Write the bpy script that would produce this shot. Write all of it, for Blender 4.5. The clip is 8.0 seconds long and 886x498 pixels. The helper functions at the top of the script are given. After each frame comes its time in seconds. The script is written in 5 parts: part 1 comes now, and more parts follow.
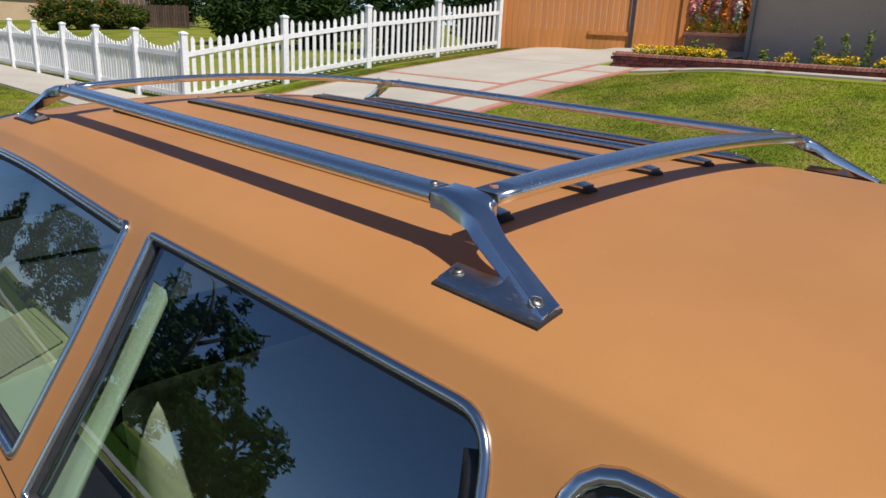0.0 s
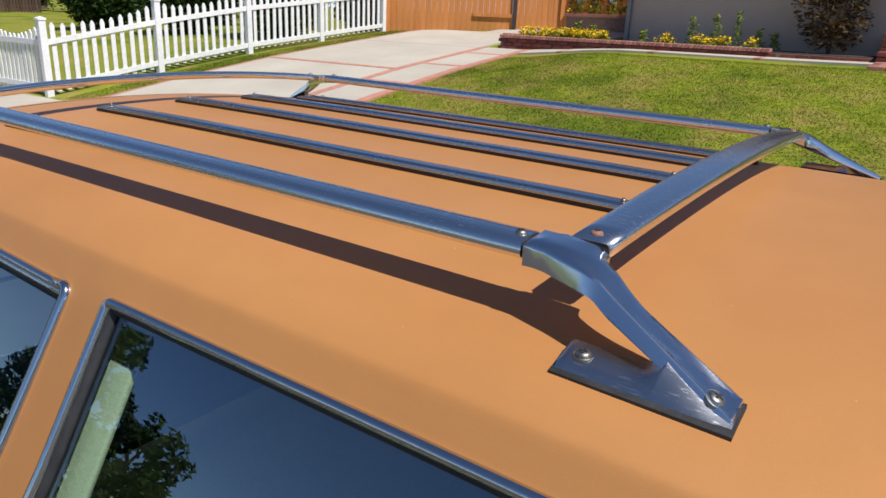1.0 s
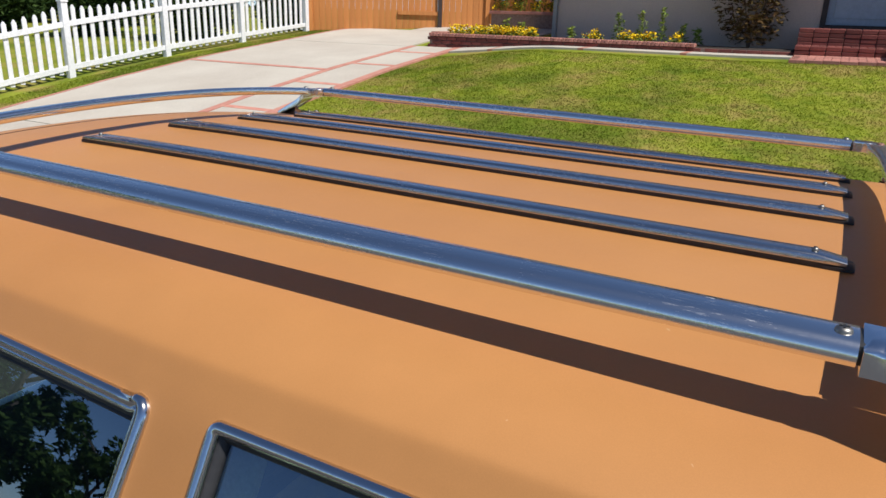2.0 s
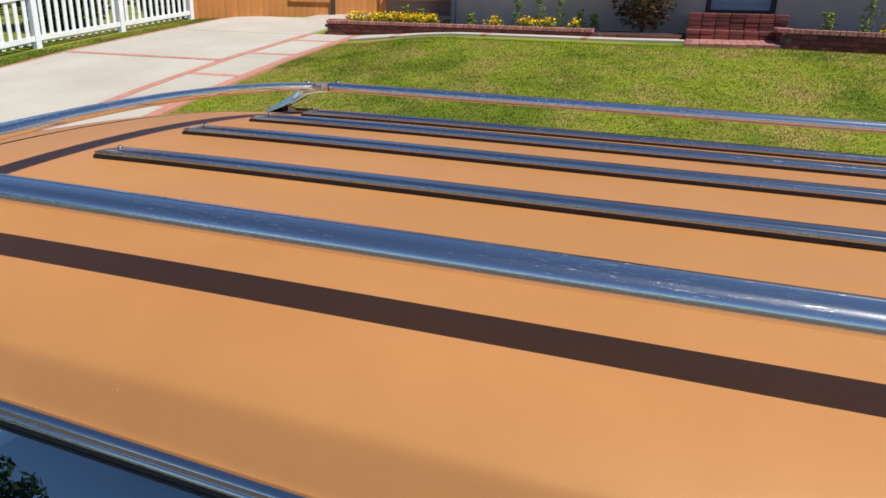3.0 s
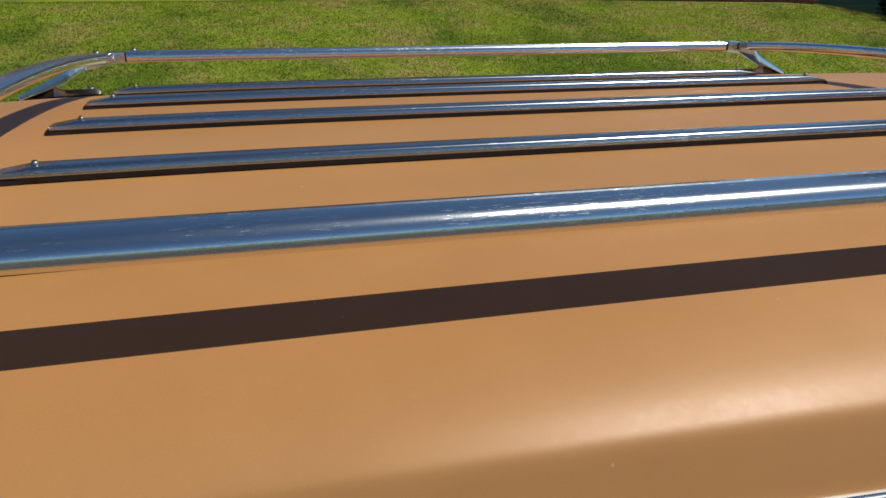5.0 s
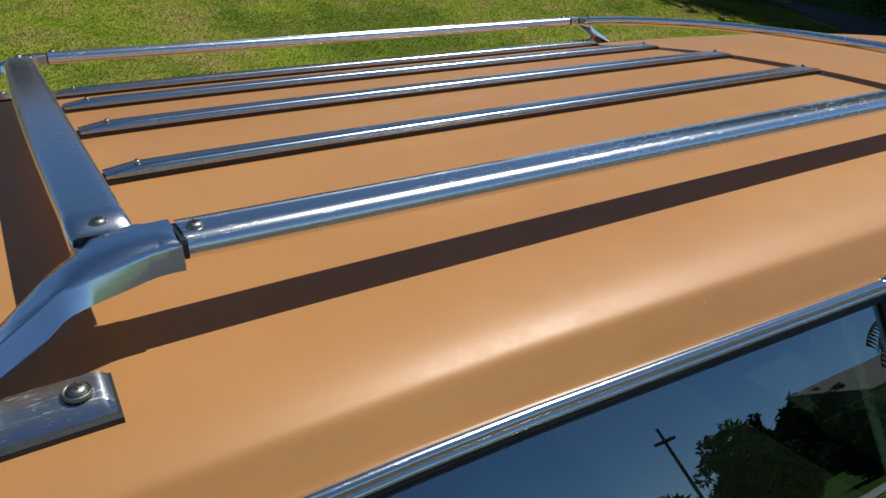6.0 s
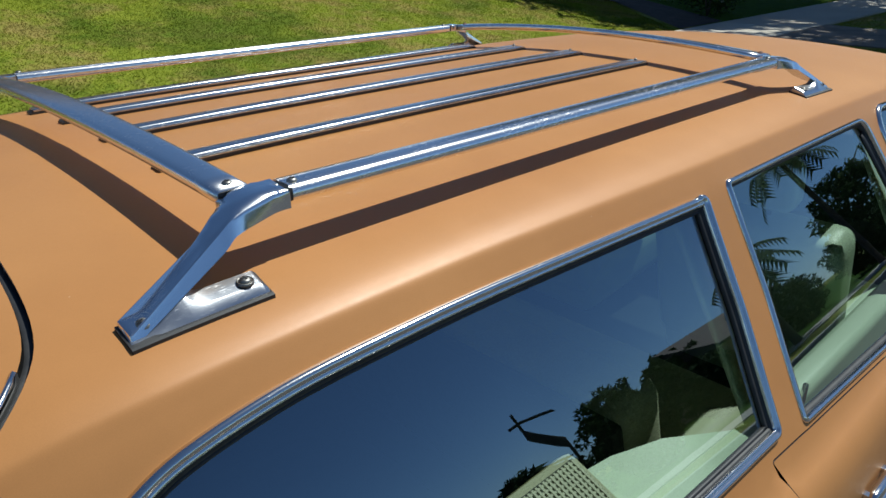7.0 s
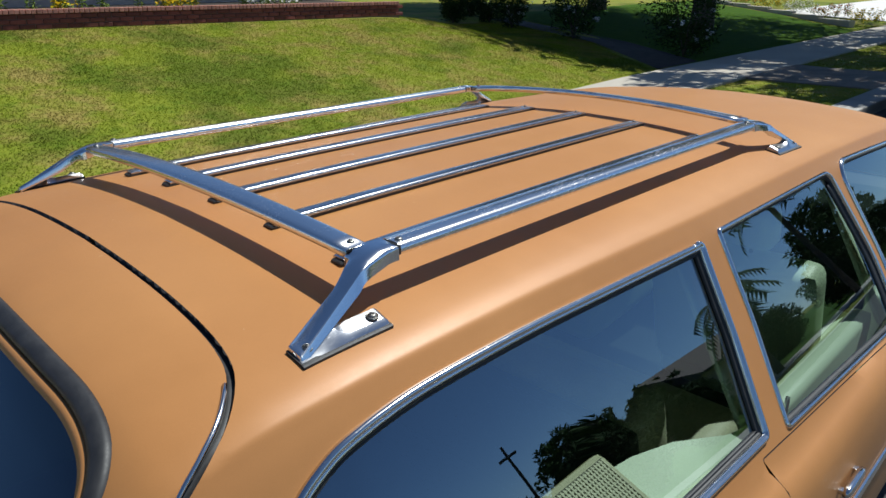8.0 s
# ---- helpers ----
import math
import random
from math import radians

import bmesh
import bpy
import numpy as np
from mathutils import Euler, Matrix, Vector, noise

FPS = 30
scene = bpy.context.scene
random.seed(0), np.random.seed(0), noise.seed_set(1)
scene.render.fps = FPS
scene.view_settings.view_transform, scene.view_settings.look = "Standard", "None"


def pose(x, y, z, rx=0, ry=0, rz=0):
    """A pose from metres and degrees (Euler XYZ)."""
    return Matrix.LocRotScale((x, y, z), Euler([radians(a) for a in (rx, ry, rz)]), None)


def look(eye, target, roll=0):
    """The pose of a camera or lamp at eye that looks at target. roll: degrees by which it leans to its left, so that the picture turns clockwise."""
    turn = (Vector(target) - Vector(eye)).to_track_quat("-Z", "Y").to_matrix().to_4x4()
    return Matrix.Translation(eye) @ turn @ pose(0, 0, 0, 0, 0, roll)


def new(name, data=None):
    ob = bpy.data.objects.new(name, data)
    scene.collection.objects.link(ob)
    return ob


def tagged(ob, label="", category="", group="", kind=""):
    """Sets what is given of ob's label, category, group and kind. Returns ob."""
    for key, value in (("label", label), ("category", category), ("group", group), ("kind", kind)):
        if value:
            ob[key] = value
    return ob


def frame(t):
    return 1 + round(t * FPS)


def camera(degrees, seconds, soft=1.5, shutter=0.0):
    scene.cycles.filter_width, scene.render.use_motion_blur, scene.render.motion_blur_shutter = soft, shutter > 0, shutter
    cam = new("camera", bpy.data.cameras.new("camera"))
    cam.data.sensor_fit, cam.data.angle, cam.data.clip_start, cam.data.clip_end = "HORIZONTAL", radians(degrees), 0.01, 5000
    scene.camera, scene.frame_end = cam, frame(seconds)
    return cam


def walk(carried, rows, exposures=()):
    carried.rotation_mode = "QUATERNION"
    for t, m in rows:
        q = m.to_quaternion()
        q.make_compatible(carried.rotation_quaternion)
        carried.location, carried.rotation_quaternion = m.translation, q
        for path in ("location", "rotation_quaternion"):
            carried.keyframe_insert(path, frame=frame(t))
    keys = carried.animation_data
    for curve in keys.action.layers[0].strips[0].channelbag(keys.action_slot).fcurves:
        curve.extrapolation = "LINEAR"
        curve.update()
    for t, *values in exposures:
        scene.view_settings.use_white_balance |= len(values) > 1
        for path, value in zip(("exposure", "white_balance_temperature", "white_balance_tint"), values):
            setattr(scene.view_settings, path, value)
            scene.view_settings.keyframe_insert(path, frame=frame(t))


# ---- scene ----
cam = camera(64.3, 8.0)
PATH = [
    (0, (1.109, -1.093, 1.616), (-0.221, 0.28, 1.027), 2.8),
    (0.5, (0.949, -1.127, 1.634), (-0.27, 0.339, 1.028), 2.7),
    (1, (0.825, -1.067, 1.628), (-0.255, 0.497, 1.008), 2.4),
    (1.2, (0.768, -1.037, 1.629), (-0.261, 0.561, 1.007), 2.5),
    (2.3, (0.379, -1.047, 1.642), (-0.462, 0.658, 1.022), 1.7),
    (2.5, (0.297, -1.05, 1.642), (-0.491, 0.679, 1.019), 1.8),
    (3, (0.117, -1.02, 1.625), (-0.502, 0.77, 0.982), 1.5),
    (3.5, (-0.044, -0.942, 1.618), (-0.481, 0.893, 0.952), 1.2),
    (4, (-0.179, -0.922, 1.622), (-0.408, 0.943, 0.937), 0.9),
    (4.5, (-0.314, -0.952, 1.625), (-0.255, 0.916, 0.913), 0.3),
    (5, (-0.456, -0.929, 1.590), (-0.013, 0.879, 0.857), 0.0),
    (5.2, (-0.512, -0.915, 1.564), (0.048, 0.855, 0.819), -0.2),
    (6.3, (-0.891, -1.043, 1.66), (0.196, 0.43, 0.856), -0.6),
    (6.5, (-0.957, -1.077, 1.669), (0.201, 0.344, 0.867), -0.7),
    (7, (-1.082, -1.169, 1.696), (0.177, 0.159, 0.89), -0.9),
    (7.5, (-1.209, -1.24, 1.75), (0.071, 0.083, 0.969), -1.4),
    (8, (-1.329, -1.244, 1.81), (-0.008, 0.074, 1.091), -0.9),
]
walk(cam, [(t, look(eye, target, roll)) for t, eye, target, roll in PATH],
     [(0, 0.10, 6300, 11), (1, 0.26, 6250, 11), (2.5, 0.32, 6200, 10), (3.2, 0.30, 6150, 9), (4, 0.22, 6150, 7), (4.5, 0.12, 6100, 3), (5, -0.14, 6000, 0), (6.5, 0.02, 5880, 1), (7, 0.12, 5930, 1), (8, 0.20, 5970, 4)])

# ---- world and sun ----
SUN_DIR = Vector((0.51, -0.11, 0.85)).normalized()
world = bpy.data.worlds.new("sky")
scene.world = world
world.use_nodes = True
wn = world.node_tree.nodes
sky = wn.new("ShaderNodeTexSky")
sky.sky_type, sky.sun_disc = "NISHITA", False
sky.sun_elevation = math.asin(SUN_DIR.z)
sky.sun_rotation = math.atan2(SUN_DIR.x, SUN_DIR.y)
sky.air_density, sky.dust_density, sky.ozone_density, sky.altitude = 0.75, 0.45, 3.5, 2500
wn["Background"].inputs[1].default_value = 0.10
deep = wn.new("ShaderNodeHueSaturation")
deep.inputs["Saturation"].default_value = 1.0
world.node_tree.links.new(sky.outputs[0], deep.inputs["Color"])
world.node_tree.links.new(deep.outputs[0], wn["Background"].inputs[0])
sun_data = bpy.data.lights.new("sun", "SUN")
sun_data.energy, sun_data.angle, sun_data.color = 5.0, radians(0.53), (1.0, 0.95, 0.88)
sun = new("sun", sun_data)
sun.matrix_world = look(SUN_DIR * 40, (0, 0, 0))
scene.view_settings.exposure = 0.22

# ---- materials ----
def mat(name, base, rough=0.6, metal=0.0, spec=0.5):
    """A principled material; returns material, nodes, links and the shader."""
    m = bpy.data.materials.new(name)
    m.use_nodes = True
    nt = m.node_tree
    b = nt.nodes["Principled BSDF"]
    b.inputs["Base Color"].default_value = (*base, 1)
    b.inputs["Roughness"].default_value = rough
    b.inputs["Metallic"].default_value = metal
    b.inputs["Specular IOR Level"].default_value = spec
    return m, nt.nodes, nt.links, b


def noise_tex(n, l, scale, detail=4.0, rough=0.55, stretch=None, coords="Object"):
    tc = n.new("ShaderNodeTexCoord")
    t = n.new("ShaderNodeTexNoise")
    t.inputs["Scale"].default_value, t.inputs["Detail"].default_value, t.inputs["Roughness"].default_value = scale, detail, rough
    if stretch:
        mp = n.new("ShaderNodeMapping")
        mp.inputs["Scale"].default_value = stretch
        l.new(tc.outputs[coords], mp.inputs[0])
        l.new(mp.outputs[0], t.inputs["Vector"])
    else:
        l.new(tc.outputs[coords], t.inputs["Vector"])
    return t.outputs["Fac"]


def ramp(n, l, fac, stops):
    r = n.new("ShaderNodeValToRGB")
    while len(r.color_ramp.elements) < len(stops):
        r.color_ramp.elements.new(0.5)
    for e, (p, c) in zip(r.color_ramp.elements, stops):
        e.position, e.color = p, (*c, 1) if len(c) == 3 else c
    l.new(fac, r.inputs[0])
    return r.outputs[0]


def mix(n, l, fac, a, b, mode="MIX"):
    m = n.new("ShaderNodeMix")
    m.data_type, m.blend_type = "RGBA", mode
    for sock, v in ((m.inputs[0], fac), (m.inputs[6], a), (m.inputs[7], b)):
        if isinstance(v, (int, float)):
            sock.default_value = v
        elif isinstance(v, tuple):
            sock.default_value = (*v, 1)
        else:
            l.new(v, sock)
    return m.outputs[2]


def span(n, l, v, lo, hi, to_lo, to_hi):
    m = n.new("ShaderNodeMapRange")
    for i, x in enumerate((lo, hi, to_lo, to_hi)):
        m.inputs[i + 1].default_value = x
    l.new(v, m.inputs[0])
    return m.outputs[0]


def bump(n, l, b, height, strength=0.3, dist=0.01):
    k = n.new("ShaderNodeBump")
    k.inputs["Strength"].default_value, k.inputs["Distance"].default_value = strength, dist
    l.new(height, k.inputs["Height"])
    l.new(k.outputs[0], b.inputs["Normal"])


def two_tone(name, a, b_, scale, rough=0.7, metal=0.0, fine=None, bump_d=0.0, bump_s=0.4, per_object=0.0, spec=0.5, stretch=None, coords="Object"):
    """Colour a to b_ by a coarse noise, broken by a fine one, with relief."""
    m, n, l, b = mat(name, a, rough, metal, spec)
    big = noise_tex(n, l, scale, 4, 0.6, stretch, coords)
    col = ramp(n, l, big, [(0.32, a), (0.68, b_)])
    small = noise_tex(n, l, fine or scale * 9, 5, 0.7, stretch, coords)
    col = mix(n, l, 0.35, col, ramp(n, l, small, [(0.25, (0.45, 0.45, 0.45)), (0.75, (1.25, 1.25, 1.25))]), "MULTIPLY")
    if per_object:
        oi = n.new("ShaderNodeObjectInfo")
        v = span(n, l, oi.outputs["Random"], 0, 1, 1 - per_object, 1 + per_object)
        h = n.new("ShaderNodeHueSaturation")
        l.new(v, h.inputs["Value"])
        l.new(col, h.inputs["Color"])
        col = h.outputs[0]
    l.new(col, b.inputs["Base Color"])
    l.new(span(n, l, small, 0.3, 0.7, max(rough - 0.08, 0.02), min(rough + 0.08, 1)), b.inputs["Roughness"])
    if bump_d:
        bump(n, l, b, small, bump_s, bump_d)
    return m


def paint_mat():
    """Chalky old metallic paint under a dulled clear coat."""
    m, n, l, b = mat("bronze_car_paint", (0.42, 0.19, 0.055), 0.52, 0.06, 0.12)
    big = noise_tex(n, l, 2.2, 3, 0.5)
    cloud = noise_tex(n, l, 14, 5, 0.65)
    fine = noise_tex(n, l, 160, 4, 0.7)
    speck = noise_tex(n, l, 900, 2, 0.5)
    col = ramp(n, l, big, [(0.3, (0.398, 0.177, 0.055)), (0.7, (0.448, 0.208, 0.067))])
    col = mix(n, l, 0.10, col, ramp(n, l, cloud, [(0.3, (0.72, 0.72, 0.72)), (0.7, (1.2, 1.2, 1.2))]), "MULTIPLY")
    col = mix(n, l, 0.07, col, ramp(n, l, speck, [(0.35, (0.55, 0.55, 0.55)), (0.65, (1.35, 1.35, 1.35))]), "MULTIPLY")
    chip = noise_tex(n, l, 75, 2, 0.4)
    col = mix(n, l, span(n, l, chip, 0.79, 0.80, 0.0, 0.35), col, (0.62, 0.45, 0.26))
    l.new(col, b.inputs["Base Color"])
    l.new(span(n, l, fine, 0.3, 0.75, 0.47, 0.56), b.inputs["Roughness"])
    b.inputs["Coat Weight"].default_value = 0.34
    b.inputs["Coat IOR"].default_value = 1.58
    l.new(span(n, l, cloud, 0.3, 0.7, 0.38, 0.45), b.inputs["Coat Roughness"])
    bump(n, l, b, big, 0.04, 0.02)
    return m


def chrome_mat(name="worn_chrome", base=(0.84, 0.815, 0.785), rough=0.18, scratch=0.7):
    m, n, l, b = mat(name, base, rough, 1.0)
    lines = noise_tex(n, l, 30, 6, 0.75, (2, 22, 22))
    pits = noise_tex(n, l, 420, 3, 0.6)
    cloud = noise_tex(n, l, 9, 4, 0.6)
    worn = n.new("ShaderNodeMath")
    worn.operation = "MULTIPLY"
    l.new(span(n, l, lines, 0.57, 0.63, 0, 1), worn.inputs[0])
    l.new(span(n, l, cloud, 0.42, 0.60, 0.05, scratch), worn.inputs[1])
    l.new(span(n, l, worn.outputs[0], 0, 1, rough, 0.55), b.inputs["Roughness"])
    l.new(mix(n, l, worn.outputs[0], base, (0.85, 0.85, 0.85)), b.inputs["Base Color"])
    bump(n, l, b, pits, 0.05, 0.001)
    return m


def glass_mat(name, tint, ior=1.5, rough=0.0):
    m = bpy.data.materials.new(name)
    m.use_nodes = True
    n, l = m.node_tree.nodes, m.node_tree.links
    n.remove(n["Principled BSDF"])
    t, g, f, mx = n.new("ShaderNodeBsdfTransparent"), n.new("ShaderNodeBsdfGlossy"), n.new("ShaderNodeFresnel"), n.new("ShaderNodeMixShader")
    # Bluish reflection colour paints in more of the mirrored sky's blue.
    g.inputs[0].default_value = (0.62, 0.72, 0.82, 1)
    t.inputs[0].default_value, g.inputs["Roughness"].default_value, f.inputs[0].default_value = (*tint, 1), rough, ior
    l.new(f.outputs[0], mx.inputs[0])
    l.new(t.outputs[0], mx.inputs[1])
    l.new(g.outputs[0], mx.inputs[2])
    l.new(mx.outputs[0], n["Material Output"].inputs[0])
    return m


def leaf_mat(name, dark, light, scale=3.0, patch=None, thin=0.0):
    m, n, l, b = mat(name, dark, 0.8, 0, 0.06)
    g = n.new("ShaderNodeNewGeometry")
    big = noise_tex(n, l, scale, 3, 0.6)
    a = n.new("ShaderNodeMath")
    a.operation = "MULTIPLY_ADD"
    l.new(g.outputs["Random Per Island"], a.inputs[0])
    a.inputs[1].default_value = 0.6
    l.new(span(n, l, big, 0.3, 0.7, 0.0, 0.4), a.inputs[2])
    col = ramp(n, l, a.outputs[0], [(0.1, dark), (0.9, light)])
    if patch:
        p1, p2 = noise_tex(n, l, 1.3, 5, 0.7), noise_tex(n, l, 0.45, 4, 0.65)
        p3 = noise_tex(n, l, 3.2, 4, 0.7)
        col = mix(n, l, span(n, l, p1, 0.44, 0.62, 0.0, 0.85), col, patch[0])
        col = mix(n, l, span(n, l, p2, 0.48, 0.60, 0.0, 0.80), col, patch[1])
        col = mix(n, l, span(n, l, p3, 0.52, 0.68, 0.0, 0.60), col, (0.10, 0.155, 0.012))
    l.new(col, b.inputs["Base Color"])
    if thin:
        tr, mx = n.new("ShaderNodeBsdfTranslucent"), n.new("ShaderNodeMixShader")
        mx.inputs[0].default_value = thin
        l.new(col, tr.inputs[0])
        l.new(b.outputs[0], mx.inputs[1])
        l.new(tr.outputs[0], mx.inputs[2])
        l.new(mx.outputs[0], n["Material Output"].inputs[0])
    return m


PAINT = paint_mat()
CHROME = chrome_mat(rough=0.20)
CASTCHROME = chrome_mat("smooth_cast_chrome", (0.74, 0.74, 0.75), 0.17, 0.12)
PITTED = chrome_mat("pitted_chrome", (0.44, 0.445, 0.46), 0.28, 0.6)
SLATMETAL = chrome_mat("dulled_slat_chrome", (0.48, 0.475, 0.475), 0.22, 0.35)
TRIM_CHROME = chrome_mat("window_trim_chrome", (0.68, 0.66, 0.635), 0.14, 0.3)
RUBBER = two_tone("black_rubber", (0.012, 0.012, 0.013), (0.028, 0.027, 0.027), 30, 0.55)
# Rear glass tint is near black to stand in for the shaded cabin.
REARGLASS = glass_mat("rear_glass_with_cabin_shade", (0.05, 0.065, 0.065), 2.2)
GLASS = glass_mat("tinted_side_glass", (0.36, 0.45, 0.41), 3.0)
VINYL = two_tone("pale_green_vinyl", (0.62, 0.72, 0.54), (0.68, 0.78, 0.60), 6, 0.42, bump_d=0.001, fine=260)
CREAM = two_tone("cream_vinyl", (0.50, 0.48, 0.33), (0.56, 0.54, 0.38), 6, 0.5, bump_d=0.001, fine=260)
DARKTRIM = two_tone("dark_interior", (0.02, 0.022, 0.02), (0.035, 0.036, 0.034), 8, 0.7)
TYRE = two_tone("tyre_rubber", (0.015, 0.015, 0.015), (0.03, 0.03, 0.03), 14, 0.8)
SCREW = chrome_mat("screw_steel", (0.24, 0.23, 0.21), 0.45, 0.5)
RUST = two_tone("rusty_screw", (0.16, 0.06, 0.04), (0.30, 0.15, 0.10), 300, 0.6)
ASPHALT = two_tone("asphalt", (0.045, 0.045, 0.046), (0.065, 0.064, 0.062), 0.7, 0.85, fine=90, bump_d=0.006)
CONCRETE = two_tone("pale_concrete", (0.42, 0.37, 0.30), (0.49, 0.445, 0.365), 0.8, 0.85, fine=40, bump_d=0.002)
KERB = two_tone("kerb_concrete", (0.30, 0.28, 0.25), (0.40, 0.38, 0.34), 1.2, 0.85, fine=40, bump_d=0.003)
BAND = two_tone("faded_red_brick_band", (0.42, 0.17, 0.12), (0.52, 0.25, 0.18), 6, 0.85, fine=40, bump_d=0.003, per_object=0.15)
BRICK = two_tone("dark_red_brick", (0.13, 0.030, 0.024), (0.22, 0.060, 0.042), 5, 0.8, fine=50, bump_d=0.004, per_object=0.35)
BRICKTOP = two_tone("pink_red_brick", (0.36, 0.14, 0.10), (0.46, 0.21, 0.16), 5, 0.85, fine=50, bump_d=0.004, per_object=0.2)
MORTAR = two_tone("mortar", (0.16, 0.10, 0.08), (0.24, 0.17, 0.14), 20, 0.9)
SOIL = two_tone("dark_soil", (0.025, 0.018, 0.012), (0.055, 0.04, 0.028), 5, 0.95, fine=60, bump_d=0.01)
WHITE = two_tone("white_fence_vinyl", (0.76, 0.76, 0.75), (0.82, 0.82, 0.81), 3, 0.45, fine=20)
CEDAR = two_tone("orange_cedar_boards", (0.46, 0.165, 0.036), (0.58, 0.235, 0.060), 2.2, 0.75, fine=22, stretch=(6, 6, 0.5), bump_d=0.003, per_object=0.08)
STUCCO = two_tone("taupe_stucco", (0.60, 0.455, 0.36), (0.66, 0.51, 0.405), 1.1, 0.9, fine=60, bump_d=0.006)
STRAW, DEEP = (0.27, 0.205, 0.062), (0.080, 0.115, 0.010)
TURF = leaf_mat("turf_ground", (0.13, 0.160, 0.012), (0.24, 0.262, 0.029), 5.0, (STRAW, DEEP))
BLADE = leaf_mat("grass_blade", (0.15, 0.19, 0.011), (0.30, 0.335, 0.030), 0.5, (STRAW, DEEP), 0.5)
LUSH = leaf_mat("lush_dark_grass", (0.045, 0.105, 0.010), (0.10, 0.19, 0.016), 4.0, None, 0.45)

# ---- building helpers ----
def thing(name, label, category, group="", kind="", at=(0, 0, 0)):
    ob = new(name)
    ob.empty_display_size = 0.2
    ob.location = at
    return tagged(ob, label, category, group, kind)


def mesh_ob(name, verts, faces, material, parent=None, label="", smooth=False):
    me = bpy.data.meshes.new(name)
    me.from_pydata([tuple(v) for v in verts], [], [tuple(int(i) for i in f) for f in faces])
    me.materials.append(material)
    if smooth:
        me.polygons.foreach_set("use_smooth", [True] * len(me.polygons))
    me.update()
    ob = new(name, me)
    if parent:
        ob.parent = parent
        ob.matrix_parent_inverse = Matrix.Translation(parent.location).inverted()
    if label:
        tagged(ob, label)
    return ob


def part(name, bm, material, parent=None, label="", smooth=False):
    me = bpy.data.meshes.new(name)
    bmesh.ops.recalc_face_normals(bm, faces=bm.faces)
    bm.to_mesh(me)
    bm.free()
    me.materials.append(material)
    if smooth:
        me.polygons.foreach_set("use_smooth", [True] * len(me.polygons))
        if smooth > 1:
            me.set_sharp_from_angle(angle=radians(smooth))
    ob = new(name, me)
    if parent:
        ob.parent = parent
        ob.matrix_parent_inverse = Matrix.Translation(parent.location).inverted()
    if label:
        tagged(ob, label)
    return ob


def box_bm(lo, hi, bevel=0.0, m=None, seg=2):
    bm = bmesh.new()
    bmesh.ops.create_cube(bm, size=1)
    s, c = Vector(hi) - Vector(lo), (Vector(hi) + Vector(lo)) / 2
    for v in bm.verts:
        v.co = Vector((v.co.x * s.x, v.co.y * s.y, v.co.z * s.z)) + c
    if bevel:
        bmesh.ops.bevel(bm, geom=list(bm.edges), offset=bevel, segments=seg, affect="EDGES", profile=0.6)
    if m:
        bmesh.ops.transform(bm, matrix=m, verts=bm.verts)
    return bm


def prism_bm(poly, z0, z1, bevel=0.0, m=None):
    """An upright prism over a polygon in x, y."""
    bm = bmesh.new()
    lo = [bm.verts.new((x, y, z0)) for x, y in poly]
    hi = [bm.verts.new((x, y, z1)) for x, y in poly]
    bm.faces.new(lo[::-1])
    top = bm.faces.new(hi)
    k = len(poly)
    for i in range(k):
        bm.faces.new((lo[i], lo[(i + 1) % k], hi[(i + 1) % k], hi[i]))
    if bevel:
        bmesh.ops.bevel(bm, geom=list(top.edges), offset=bevel, segments=2, affect="EDGES")
    if m:
        bmesh.ops.transform(bm, matrix=m, verts=bm.verts)
    return bm


def loft_bm(rings, close_ends=True, cyclic=True, bm=None):
    """Skin a list of rings of points."""
    bm = bm or bmesh.new()
    vs = [[bm.verts.new(p) for p in r] for r in rings]
    k = len(vs[0])
    for a, b in zip(vs, vs[1:]):
        for i in range(k if cyclic else k - 1):
            bm.faces.new((a[i], a[(i + 1) % k], b[(i + 1) % k], b[i]))
    if close_ends and cyclic:
        bm.faces.new(vs[0][::-1])
        bm.faces.new(vs[-1])
    return bm


def oval(w, h, k=20, power=2.6):
    """A flattened round section, w wide and h high."""
    out = []
    for i in range(k):
        a = 2 * math.pi * i / k
        c, s = math.cos(a), math.sin(a)
        out.append((math.copysign(abs(c) ** (2 / power), c) * w / 2, math.copysign(abs(s) ** (2 / power), s) * h / 2))
    return out


def sweep_bm(path, sections, up=(0, 0, 1), bm=None):
    """Sections (lists of across, up) carried along a path."""
    path = [Vector(p) for p in path]
    rings = []
    for i, p in enumerate(path):
        d = (path[min(i + 1, len(path) - 1)] - path[max(i - 1, 0)]).normalized()
        side = d.cross(Vector(up)).normalized()
        u = side.cross(d).normalized()
        rings.append([p + side * a + u * b for a, b in sections[i]])
    return loft_bm(rings, bm=bm)


def spline(pts, per=6, closed=False):
    """A Catmull-Rom curve through points of any dimension."""
    P = [np.array(p, float) for p in pts]
    n = len(P)
    out = []
    for i in range(n if closed else n - 1):
        p0 = P[(i - 1) % n] if closed or i > 0 else 2 * P[0] - P[1]
        p1, p2 = P[i], P[(i + 1) % n]
        p3 = P[(i + 2) % n] if closed or i + 2 < n else 2 * P[-1] - P[-2]
        for j in range(per):
            t = j / per
            out.append(0.5 * (2 * p1 + (p2 - p0) * t + (2 * p0 - 5 * p1 + 4 * p2 - p3) * t * t + (3 * p1 - p0 - 3 * p2 + p3) * t ** 3))
    if not closed:
        out.append(P[-1])
    return out


